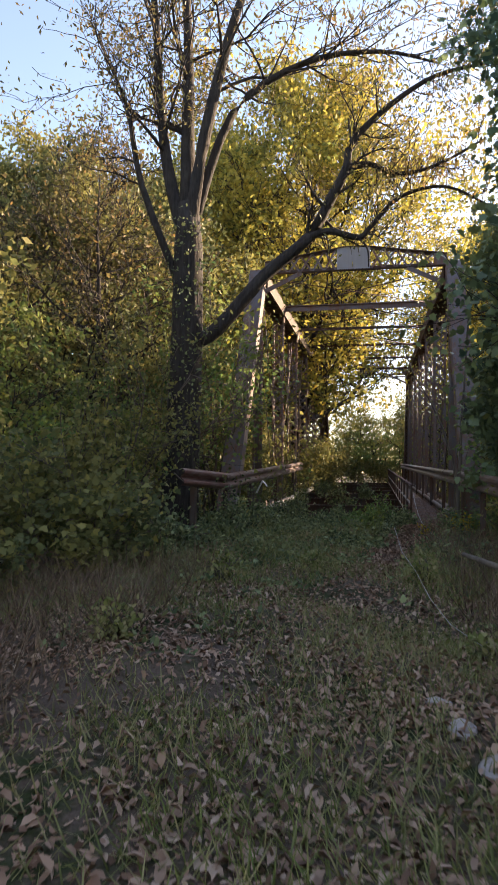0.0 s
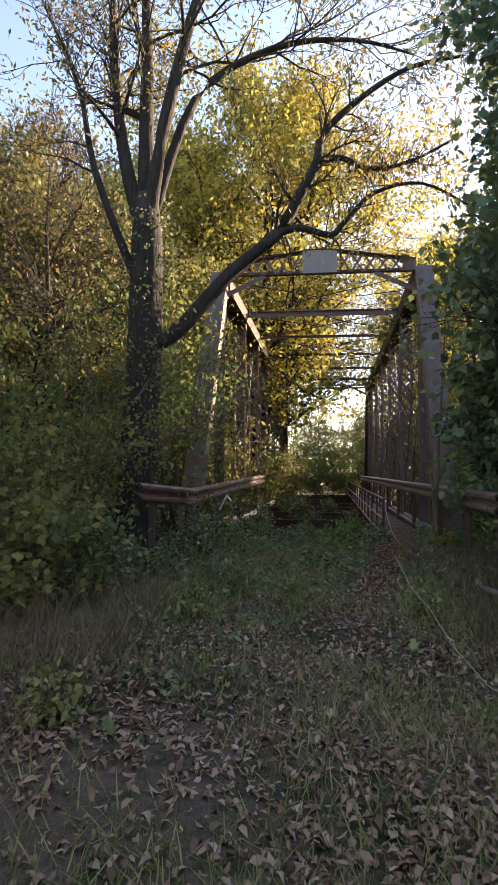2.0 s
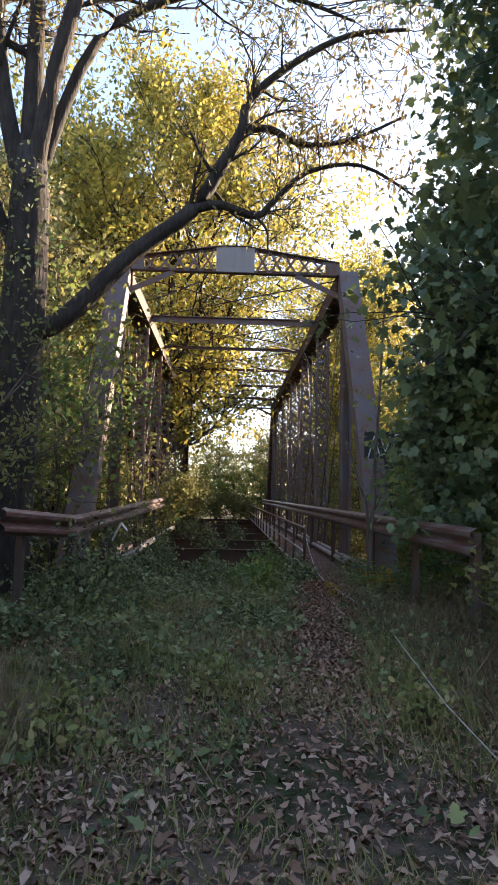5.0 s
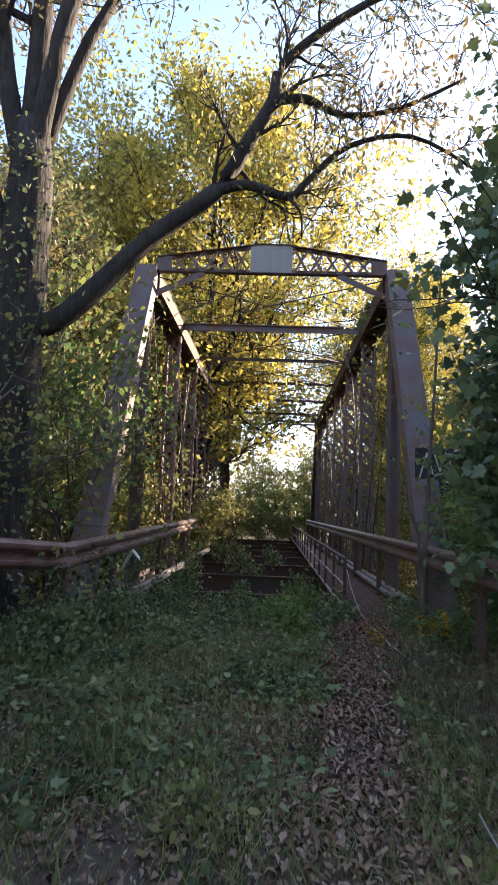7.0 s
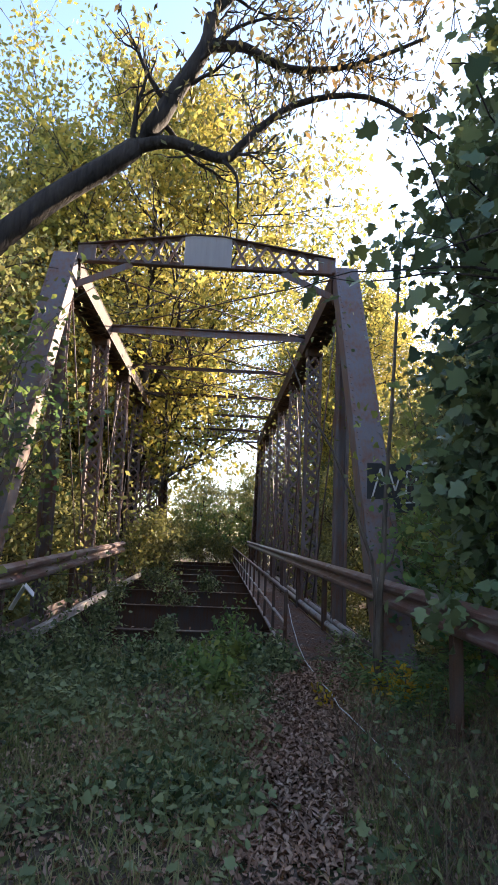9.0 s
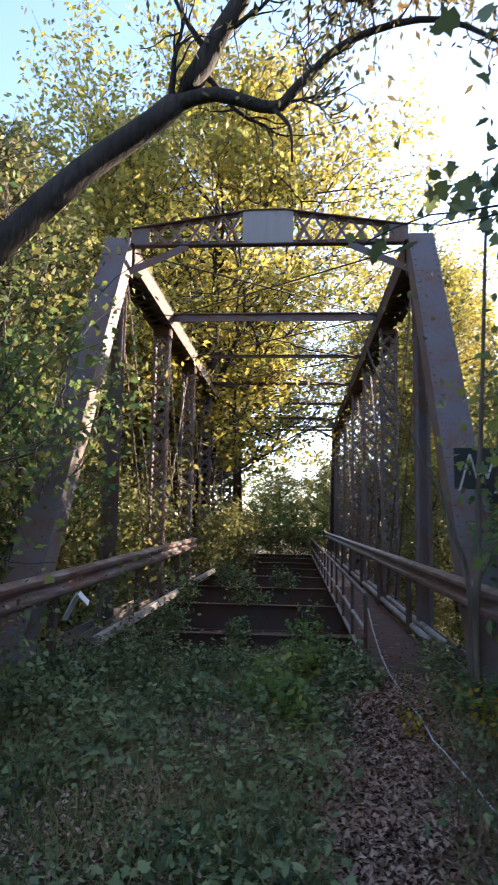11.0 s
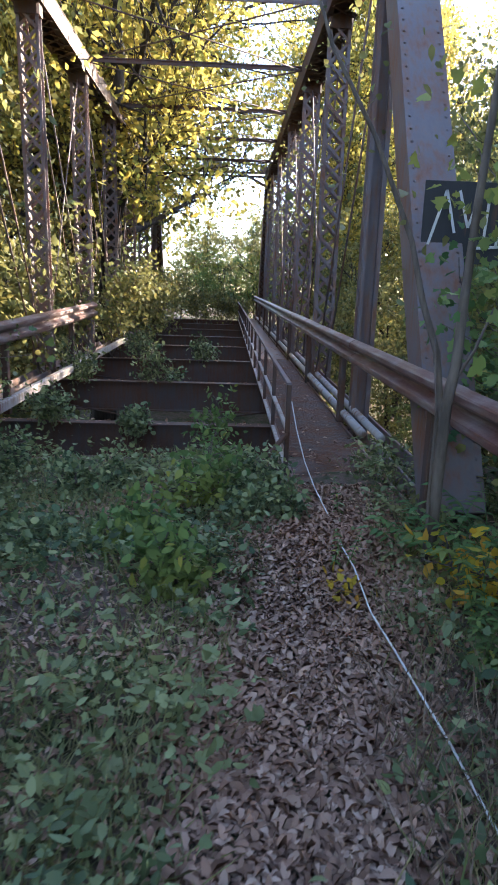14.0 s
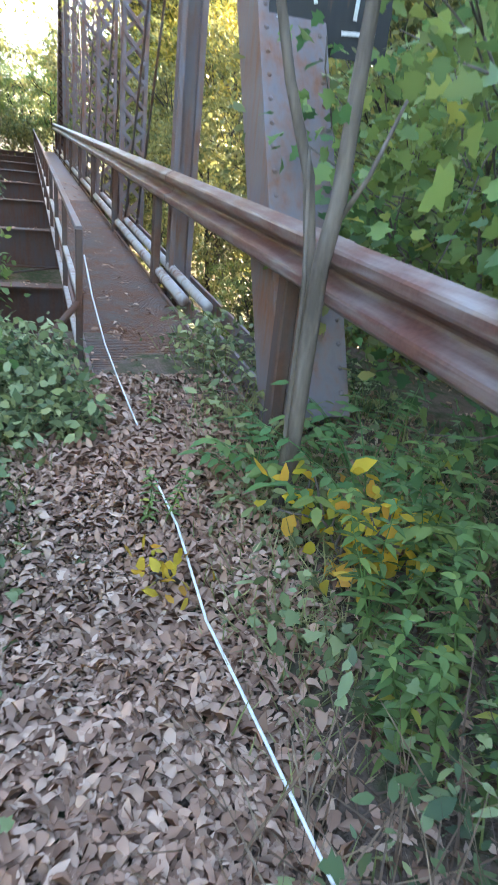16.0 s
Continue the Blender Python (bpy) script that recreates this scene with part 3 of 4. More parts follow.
# big tree by the guard rail
old_tree = thing("tree", "tall old dark-barked tree with a long limb over the lane", "tree")
s, tips = Shape(), []
TX, TY = -3.72, 11.5
s.tube([(TX - 0.12, TY, -1.0), (TX - 0.1, TY, 0.3), (TX - 0.05, TY, 1.6), (TX, TY, 3.2), (TX + 0.02, TY, 4.4), (TX + 0.02, TY, 6.0), (TX, TY, 6.9)], [0.56, 0.42, 0.37, 0.34, 0.33, 0.3, 0.22], 14)
limb(s, [(TX, TY, 5.9), (TX - 0.45, TY, 7.6), (TX - 0.75, TY + 0.2, 9.4), (TX - 1.0, TY + 0.3, 12.0), (TX - 1.5, TY, 14.5)], 0.16, 0.04, tips, 2)
limb(s, [(TX, TY, 6.3), (TX - 0.1, TY + 0.2, 8.5), (TX - 0.2, TY + 0.4, 11.0), (TX - 0.5, TY + 0.4, 15.0)], 0.2, 0.05, tips, 2)
limb(s, [(TX, TY, 6.0), (TX + 0.35, TY - 0.2, 8.0), (TX + 0.9, TY - 0.3, 10.2), (TX + 1.5, TY, 12.5), (TX + 2.0, TY, 15)], 0.16, 0.04, tips, 2)
limb(s, [(TX + 0.1, TY + 0.1, 6.5), (TX + 0.9, TY + 0.2, 8.9), (TX + 2.4, TY + 0.3, 9.9), (TX + 4.0, TY + 0.5, 10.1), (TX + 5.2, TY + 0.5, 9.7)], 0.11, 0.02, tips, 2)
limb(s, [(TX - 0.1, TY, 5.0), (TX - 0.9, TY - 0.4, 7.2), (TX - 1.3, TY - 0.4, 9.0), (TX - 2.2, TY - 0.3, 11)], 0.09, 0.02, tips, 2)
main = [(TX + 0.1, TY + 0.05, 3.95), (-3.1, 11.6, 4.2), (-2.13, 11.9, 5.4), (-1.2, 12.0, 6.22), (-0.75, 12.0, 7.0), (-0.42, 12.0, 7.65), (-0.3, 12.0, 8.2), (0.45, 12.0, 8.9), (1.4, 12.0, 9.45), (2.4, 12.0, 9.6)]
low = []
limb(s, main, 0.17, 0.03, low, 1, 1, 0.16)
limb(s, [(-1.2, 12.0, 6.22), (-0.75, 12.0, 6.32), (-0.15, 12.0, 6.15), (0.12, 12.0, 6.4), (0.7, 12.1, 7.0), (1.6, 12.0, 7.1), (2.5, 12.0, 6.6)], 0.085, 0.02, low, 1, 1, 0.2)
limb(s, [(-0.42, 12.0, 7.62), (0.05, 12.1, 7.75), (0.6, 12.1, 7.5), (1.4, 12.1, 7.6), (2.4, 12.1, 8.1)], 0.075, 0.02, low, 1, 1, 0.25)
limb(s, [(-0.2, 12.0, 6.17), (0.02, 11.95, 5.9), (0.05, 11.95, 5.5)], 0.03, 0.01, [], 0)
part("trunk", s, BARK, old_tree, smooth=True)
q = np.concatenate([leaves_at(tips, 3, 0.22, 0.11, 0.042, 0.9), leaves_at(low[::2], 2, 0.2, 0.11, 0.042, 1.2)])
part("crown", quads_mesh("crown", q, LEAF_BROWN), LEAF_BROWN, old_tree, "thin brown-green leaves")

# dark tree that overhangs from beside the lane
shade_tree = thing("tree", "leafy dark green tree overhanging the lane in shade", "tree")
s, tips = Shape(), []
s.tube([(5.2, 9.2, -1.4), (5.1, 9.2, 1.0), (4.9, 9.1, 3.5), (4.7, 9.2, 6.5), (4.6, 9.3, 9.5), (4.5, 9.2, 12)], [0.24, 0.19, 0.17, 0.14, 0.1, 0.03], 10)
for z in (3.0, 4.0, 5.0, 6.0, 7.0, 8.0, 9.0, 10.0):
    for a in (165, 195, 215, 100, 20, 280):
        d = (math.cos(radians(a + rng.uniform(-15, 15))), math.sin(radians(a + rng.uniform(-15, 15))), 0.15)
        grow(s, (4.8, 9.2, z), d, (2.9 if a in (165, 195, 215) else 2.2) * (1.05 - 0.03 * z) * rng.uniform(0.8, 1.1), 0.05, 1, tips, 0.3, 0.02)
part("trunk", s, BARK, shade_tree, smooth=True)
q = leaves_at(tips, 3, 0.2, 0.14, 0.08, 0.7, True)
p = np.concatenate([crown_points((3.8, 8.6, 6.6), (2.0, 1.8, 3.6), 270, 55, 0.26, 0.3), crown_points((3.4, 10.6, 4.8), (1.65, 1.0, 1.8), 130, 45, 0.22, 0.25), crown_points((2.75, 10.4, 2.3), (1.0, 0.75, 1.25), 75, 45, 0.17, 0.25)])
q = np.concatenate([lobed_blades(q[:, 0], 0.13, 0.6), lobed_blades(p, 0.13, 0.6)])
part("crown", quads_mesh("crown", q, LEAF_GREEN), LEAF_GREEN, shade_tree, "dense dark green leaves")

# trees of the woods
bank_yellow = limbed_tree("tall yellow autumn tree with dark limbs behind the bridge", 24, 8.0, LEAF_YELLOW, 0.22, 13, 0.36, 13, 0.46)
bank_olive = limbed_tree("tall olive-green tree in the woods", 19, 5.4, LEAF_OLIVE, 0.22, 8, 0.1, 11, 0.28)
far_yellow = forest_tree("tree", "distant yellow autumn tree in the woods", 24, 6.6, LEAF_YELLOW, 0.42, 300, 36, 0.18)
far_olive = forest_tree("tree", "distant olive-green tree in the woods, also placed unseen to block sun", 19, 5.4, LEAF_OLIVE, 0.42, 250, 29, 0.08)
small_olive = forest_tree("tree", "slender olive-green tree in the understory", 9, 2.4, LEAF_OLIVE, 0.17, 160, 50, 0.1)
small_green = forest_tree("tree", "bushy green tree in the understory", 7, 2.4, LEAF_FRESH, 0.16, 130, 50, 0.06)


def plant(proto, x, y, scale=1.0, turn=None, first=False):
    m = pose(x, y, float(height_at(x, y)), 0, 0, rng.uniform(0, 360) if turn is None else turn)
    if first:
        proto.matrix_world = m
        proto.scale = (scale, scale, scale)
        return
    c = copy_thing(proto, m)
    c.scale = (scale, scale, scale)


plant(bank_yellow, -4.4, 33.0, 1.1, 0, True)
for x, y, k in ((-11.5, 27, 0.82), (9.0, 50, 0.9), (-8, 44, 1.05), (-9.5, 36, 0.95)):
    plant(bank_yellow, x, y, k)
plant(far_yellow, -8, 58, 0.95, 0, True)
for x, y, k in ((12, 62, 0.8), (-17, 38, 0.8), (9.5, 42, 0.66), (-18, 54, 0.8), (-9, 46, 1.0), (11, 58, 1.0)):
    plant(far_yellow, x, y, k)
plant(bank_olive, -8.6, 21.5, 0.88, 0, True)
# at (9.5, 21): tree added mostly outside the view to block sun
for x, y, k in ((-13, 19, 0.85), (-9.5, 16, 0.66), (9.5, 21, 0.74), (10, 27, 0.74), (11, 35, 0.7)):
    plant(bank_olive, x, y, k)
plant(far_olive, -14, 32, 0.85, 0, True)
# right side, y -3 to 25: unseen trees, most added to block sun
for x, y, k in ((-20, 28, 0.85), (-1.5, 63, 0.5), (2.2, 67, 0.52), (5.5, 64, 0.6), (9, 60, 0.65), (-13, 8, 0.6), (-18, 8, 0.8), (14, 24, 0.95), (15, 50, 0.8), (12, 15, 0.6), (-22, 16, 1), (20, 34, 0.75), (5, 92, 0.55), (-13, 68, 1.0), (19, 68, 0.9), (-4, 98, 0.55), (9, 6, 0.5), (12.5, 9.5, 0.62), (16, 13, 0.75), (13, 4, 0.6), (9.5, -1, 0.5), (14, -3, 0.7), (18, 6, 0.8), (17, 20, 1.0), (-10, -2, 0.7), (9, -8, 0.7), (-6, -12, 0.8), (2, -18, 0.8), (0.5, 105, 0.45), (12, 22, 0.85), (12, 18.5, 0.8), (10.5, 25, 0.74), (13, 29, 0.8), (14, 42, 0.75), (9, 52, 0.6), (-8.5, 7, 0.5)):
    plant(far_olive, x, y, k)
thin_tree = limbed_tree("slender dark tree with sparse brown-green leaves and bare twigs", 11.5, 2.9, LEAF_BROWN, 0.12, 1, 0.3, 9, 0.14)
plant(thin_tree, -6.7, 13.4, 1.0, 40, True)
plant(thin_tree, -8.4, 17.5, 1.1)
plant(small_olive, -6.2, 17.0, 0.9, 0, True)
# (8.0, 17.6) and (7.6, 21.5): unseen additions that keep off low sun
for x, y, k in ((-5.8, 21, 0.95), (-6.4, 26, 1.0), (-5.8, 13.5, 0.7), (-7.5, 10, 0.8), (-6.6, 31, 1.0), (-5.8, 38, 1.0), (6.6, 19, 0.95), (6.8, 24, 0.9), (6.4, 31, 0.9), (7.4, 14.5, 0.95), (8.0, 17.6, 1.1), (7.6, 21.5, 1.1), (-6, 48, 1), (6.5, 52, 1.1), (6.6, 40, 1.1), (5.6, 36, 1.0), (5.4, 44, 1.1), (5.0, 57, 1.1), (8.2, 46, 1.2), (4.4, 50, 0.9)):
    plant(small_olive, x, y, k)
plant(small_green, -5.6, 7.6, 0.6, 0, True)
for x, y, k in ((-6.2, 4.5, 0.6), (-5.2, 10.0, 0.5), (5.0, 13.0, 0.5), (5.4, 16.5, 0.55), (5.4, 6.0, 0.5), (-6.5, 0, 0.6), (5.5, 1.0, 0.6), (-2.4, 47, 0.55), (0.0, 48.5, 0.6), (2.2, 49.5, 0.65), (-1.0, 52, 0.7), (1.2, 53, 0.68), (-7.5, 2.0, 0.8), (5.2, 23, 0.5), (5.2, 10.2, 0.45)):
    plant(small_green, x, y, k)


# ---- plants on the ground ----
def on_ground(n, x0, x1, y0, y1, lift=0.0):
    x, y = rng.uniform(x0, x1, n), rng.uniform(y0, y1, n)
    return np.stack([x, y, height_at(x, y) + lift], axis=1)


def path_x(y):
    return np.interp(y, [-6, 0, 5, 8, 11, 14], [-0.1, -0.1, 0.0, 0.4, 0.85, 1.3])


def trail(p):
    """1 on the trodden trail, 0 away from it."""
    wide = np.interp(p[:, 1], [-3, 2, 6, 9, 11.5, 14], [1.3, 1.0, 0.34, 0.3, 0.5, 0.42])
    return np.clip(1.6 - np.abs(p[:, 0] - path_x(p[:, 1])) / wide, 0, 1)


def keep(p, chance):
    return p[rng.random(len(p)) < chance]


def patch(p, scale=1.0):
    """Uneven patches over the ground, 0 to 1."""
    x, y = p[:, 0] * scale, p[:, 1] * scale
    v = np.sin(x * 1.7 + 1.3 * np.sin(y * 0.9)) + np.sin(y * 2.3 + 1.1 * np.sin(x * 1.4)) + 0.6 * np.sin(x * 5.1 + y * 3.7)
    return np.clip(0.5 + v * 0.3, 0, 1)


p = np.concatenate([on_ground(130000, -3.2, 3.2, -0.5, 14.2, 0.006), on_ground(16000, -9, 9, -6, 17, 0.012)])
p = keep(p, np.where(p[:, 1] > 6.5, 0.45 + 0.55 * trail(p), 0.28 + 0.5 * patch(p, 1.3) ** 1.5))
extra = on_ground(70000, -0.6, 2.2, 8.5, 14.2, 0.006)
p = np.concatenate([p, keep(extra, trail(extra))])
p[:, 2] += rng.random(len(p)) * 0.03
tagged(new("leaf_litter", quads_mesh("leaf_litter", leaf_blades(p, 0.048, 0.022, 0.0, 0.66, 0.6, 0.34), LITTER)), "dry brown fallen leaves on the soil", "leaves", kind="stuff")

bed = on_ground(15000, -3.4, 3.4, 2.0, 15.2)
left = bed[:, 0] < path_x(bed[:, 1])
bed = keep(bed, (1 - trail(bed)) * np.interp(bed[:, 1], [2, 5, 7, 9], [0.08, 0.2, 0.62, 1]) * np.where(left, np.clip(1.5 * patch(bed, 1.6) - 0.25, 0.08, 0.85), 0.3))
n = 10
stalk = np.repeat(bed, n, axis=0)
tall = np.repeat(rng.uniform(0.04, 0.3, len(bed)) * (0.4 + 1.0 * patch(bed, 0.8)) * np.clip((bed[:, 1] - 1) / 8, 0.4, 1.15), n)
stalk += rng.normal(size=stalk.shape) * np.array([0.08, 0.08, 0])
stalk[:, 2] += tall * rng.random(len(stalk)) ** 0.6
half = rng.random(len(stalk)) < 0.72
weeds = new("low_weeds", quads_mesh("low_weeds", leaf_blades(stalk[half], 0.058, 0.025, 0.0, 0.3, 0.6), LEAF_WEED))
tagged(weeds, "bed of low dark green weeds with pointed leaves", "weeds", kind="stuff")
ivy = new("ground_ivy", quads_mesh("ground_ivy", lobed_blades(stalk[~half], 0.055, 0.05, 0.35, 0.6), LEAF_WEED))
tagged(ivy, "dark green lobed creeper leaves covering the bank", "creeper", kind="stuff")

g = on_ground(130000, -3.6, 3.6, -1, 13)
g = keep(g, np.clip(1.2 * patch(g, 0.9) - 0.1, 0, 1) * np.where(g[:, 1] > 7, 1 - trail(g), 0.85))
g2 = on_ground(26000, -3.3, 3.0, 5, 15)
g2 = keep(g2, (1 - trail(g2)) * (0.2 + 0.8 * patch(g2, 1.5)))
tagged(new("grass", quads_mesh("grass", np.concatenate([upright(g, 0.15, 0.008, 0.8), upright(g2, 0.26, 0.008, 0.5)]), GRASS)), "short thin grass in patches on the lane", "grass", kind="stuff")

st = np.concatenate([on_ground(6500, -5.0, -1.5, -1, 6.5), on_ground(11000, 1.0, 4.5, -1, 11)])
tagged(new("dead_stems", quads_mesh("dead_stems", upright(st, 0.5, 0.008, 0.75), STRAW)), "dead brown weed stems along the lane", "stems", kind="stuff")


def shrub(label, x, y, h, spread, mat, leaf, stems=6, per=8, lean=(0, 0), base=0.0, name="shrub", droop=0.25, lobed=False):
    t = thing(name, label, "shrub", Matrix.Translation((x, y, float(height_at(x, y)) + base)))
    tips = []
    for _ in range(stems):
        s = Shape()
        a = rng.uniform(0, math.tau)
        grow(s, (0, 0, -0.05), (math.cos(a) * spread / h + lean[0], math.sin(a) * spread / h + lean[1], 1), h * rng.uniform(0.6, 1.0), 0.009 * h + 0.004, 1, tips, 0.35, 0.02)
        part("stem", s, BARK_PALE, t, smooth=True)
    q = leaves_at(tips, per, 0.06 + 0.04 * h, leaf, leaf * 0.55, droop, True)
    if lobed:
        q = lobed_blades(q[:, 0], leaf, droop, 0.2)
    part("foliage", quads_mesh("foliage", q, mat), mat, t)
    return t


for x, y, h in ((-3.3, 5.4, 1.1), (-3.8, 6.4, 1.6), (-4.4, 7.4, 2.0), (-4.7, 5.0, 1.7), (-5.0, 8.8, 2.5), (-3.7, 4.2, 0.8), (-4.6, 6.0, 2.0)):
    shrub("leafy green shrub at the lane's edge", x, y, h, 0.8, LEAF_OLIVE, 0.08, 6, 7, lobed=True)
for x, y, h in ((-4.2, 9.6, 3.0), (-4.9, 11.0, 4.0)):
    shrub("slender yellow-green sapling by the guard rail", x, y, h, 0.6, LEAF_OLIVE, 0.09, 4, 8)
for x, y, h in ((-4.2, 13.6, 4.6), (-4.0, 15.0, 4.9), (-4.7, 16.2, 4.6)):
    shrub("bright green maple sapling beside the old tree", x, y, h, 1.1, LEAF_FRESH, 0.1, 6, 6, droop=0.4, lobed=True)
for x, y, h in ((-2.9, 8.1, 0.55), (-2.3, 9.6, 0.5), (-2.5, 10.8, 0.6), (-2.1, 11.6, 0.45), (-2.6, 6.4, 0.7)):
    shrub("low green bush at the foot of the guard rail", x, y, h, 0.4, LEAF_WEED, 0.07, 5, 6)
for x, y, h in ((3.2, 6.4, 1.3), (3.5, 8.0, 1.8), (3.2, 4.4, 1.2), (4.0, 5.6, 2.6), (4.3, 3.6, 2.4), (2.8, 2.6, 0.9)):
    shrub("dark green shrub at the lane's edge", x, y, h, 0.7, LEAF_GREEN, 0.09, 6, 8, lobed=True)
for x, y, h in ((3.9, 10.4, 2.3), (3.5, 12.0, 2.5), (3.9, 13.4, 2.9), (4.3, 15.4, 2.8)):
    shrub("bright green maple shrub behind the guard rail", x, y, h, 0.7, LEAF_FRESH, 0.1, 6, 8, droop=0.45, lobed=True)
def leaflet(base, d, length, width, sag):
    """One pointed leaf as six corners, from base along d."""
    d = d.normalized()
    side = d.cross(Vector((rng.normal() * 0.25, rng.normal() * 0.25, 1))).normalized()
    at = lambda f, w: base + d * length * f + side * width * w - Vector((0, 0, sag * length * f * f))
    return [at(0, 0), at(0.25, 0.42), at(0.6, 0.38), at(1, 0), at(0.6, -0.38), at(0.25, -0.42)]


def compound_herb(label, x, y, h, mat, leaf, fronds, pairs):
    """A low plant of arching fronds, each with paired leaflets and one at its tip."""
    t = thing("herb", label, "plant", Matrix.Translation((x, y, float(height_at(x, y)))))
    for k in range(fronds):
        a = k * 2.4 + rng.normal() * 0.3
        out = Vector((math.cos(a), math.sin(a), 0))
        reach = h * rng.uniform(0.6, 1.0)
        top = h * rng.uniform(0.55, 1.0)
        pts = [Vector((0, 0, -0.03)) + out * reach * f + Vector((0, 0, top * (1.7 * f - 0.75 * f * f))) for f in (0, 0.2, 0.4, 0.6, 0.8, 1.0)]
        stem = part("stem", Shape().tube(pts, [0.005, 0.0045, 0.004, 0.003, 0.0025, 0.0015], 5), mat, t, smooth=True)
        c = []
        for i in range(pairs):
            f = 0.42 + 0.52 * i / pairs
            q = pts[0].lerp(pts[5], f)
            q.z = -0.03 + top * (1.7 * f - 0.75 * f * f)
            for sg in (1, -1):
                d = out * 0.55 + Vector((-out.y, out.x, 0.1)) * sg
                c.append(leaflet(q, d, leaf * rng.uniform(0.8, 1.1), leaf * 0.46, 0.25))
        c.append(leaflet(pts[5], out, leaf * 1.1, leaf * 0.5, 0.3))
        for q in c:
            part("leaflet", quads_mesh("leaflet", np.array([[tuple(v) for v in q]]), mat), mat, stem)


def tall_herb(label, x, y, h, mat, leaf, stems):
    """Upright stems with narrow drooping leaves all the way up."""
    t = thing("herb", label, "plant", Matrix.Translation((x, y, float(height_at(x, y)))))
    c = []
    for _ in range(stems):
        foot = Vector((rng.normal() * 0.06, rng.normal() * 0.06, -0.03))
        pts = branch_path(foot, (rng.normal() * 0.12, rng.normal() * 0.12, 1), h * rng.uniform(0.7, 1.05), 0.14, 8, 0.05)
        part("stem", Shape().tube(pts, [0.005 - 0.0005 * i for i in range(9)], 5), mat, t, smooth=True)
        for i in range(1, 9):
            for k in range(4):
                a = i * 1.9 + k * 1.57 + rng.normal() * 0.2
                c.append(leaflet(pts[i], Vector((math.cos(a), math.sin(a), 0.45)), leaf * (1.15 - 0.06 * i) * rng.uniform(0.8, 1.1), leaf * 0.26, 0.55))
    part("foliage", quads_mesh("foliage", np.array([[tuple(v) for v in q] for q in c]), mat), mat, t, kind="stuff")


for x, y, h in ((1.95, 12.35, 0.62), (2.2, 12.15, 0.66), (2.05, 11.9, 0.5), (2.4, 12.6, 0.6), (1.78, 12.6, 0.4), (2.5, 11.7, 0.6)):
    compound_herb("low green plant with paired broad leaflets beside the trail", x, y, h, LEAF_FRESH, 0.1, 7, 4)
for x, y, h in ((2.0, 13.1, 0.4), (1.95, 13.6, 0.35), (2.1, 14.3, 0.4), (2.3, 13.7, 0.5)):
    compound_herb("small yellow-green plant at the foot of the guard rail", x, y, h, LEAF_OLIVE, 0.07, 6, 4)
for x, y, h in ((1.88, 11.45, 0.6), (2.02, 11.25, 0.66), (1.8, 11.05, 0.5), (2.12, 11.55, 0.7), (1.95, 10.85, 0.5), (2.25, 11.1, 0.6)):
    tall_herb("tall green weed with narrow drooping leaves beside the trail", x, y, h, LEAF_FRESH, 0.11, 4)
tall_herb("slender green weed growing beside the rope", 1.3, 12.35, 0.36, LEAF_FRESH, 0.07, 2)
tall_herb("slender green weed growing beside the rope", 1.42, 13.4, 0.55, LEAF_FRESH, 0.08, 1)
shrub("low bush with golden yellow leaves beside the trail", 1.9, 11.75, 0.4, 0.25, LEAF_GOLD, 0.095, 3, 1)
shrub("low bush with golden yellow leaves beside the trail", 1.25, 11.95, 0.2, 0.1, LEAF_GOLD, 0.06, 1, 1)
shrub("pale green seedling growing between the floor beams", 0.35, 16.6, 0.9, 0.1, LEAF_FRESH, 0.1, 1, 4, base=-float(height_at(0.35, 16.6)) - 0.3)
for x, y, h in ((0.2, 13.6, 0.5), (-0.4, 12.6, 0.4), (0.1, 12.0, 0.35)):
    shrub("young green seedling at the edge of the weeds", x, y, h, 0.2, LEAF_FRESH, 0.08, 3, 4)
for x, y, h in ((-1.6, 13.6, 0.45), (-0.8, 14.0, 0.4), (-2.2, 12.2, 0.5), (0.6, 13.8, 0.35), (-1.2, 12.6, 0.35), (-2.0, 14.3, 0.55), (0.75, 13.2, 0.3)):
    shrub("low tangled green bush on the bank", x, y, h, 0.5, LEAF_WEED, 0.065, 6, 6)
for x, y, h in ((-1.3, 5.4, 0.32), (0.8, 5.8, 0.3), (-0.5, 6.6, 0.2), (-1.5, 2.9, 0.28), (0.95, 3.3, 0.2)):
    shrub("small yellow-green weed on the lane", x, y, h, 0.15, GRASS, 0.05, 3, 3)
for x, y, h in ((2.5, 7.7, 0.95), (2.75, 8.7, 1.2), (2.3, 6.6, 0.6)):
    shrub("brown-green tangled bush hiding the rail's end", x, y, h, 0.6, LEAF_OLIVE, 0.07, 6, 5)
for x, y, h in ((-3.3, 24.5, 2.2), (-3.0, 27.5, 2.4), (-2.6, 31, 2.0), (-3.2, 35, 2.6), (-1.2, 44.8, 2.6), (0.3, 45.2, 2.2), (-2.6, 41, 3.0)):
    shrub("tangled green creeper on the bridge floor", x, y, h, 1.0, LEAF_OLIVE, 0.13, 6, 9, base=-float(height_at(x, y)) + 0.05)

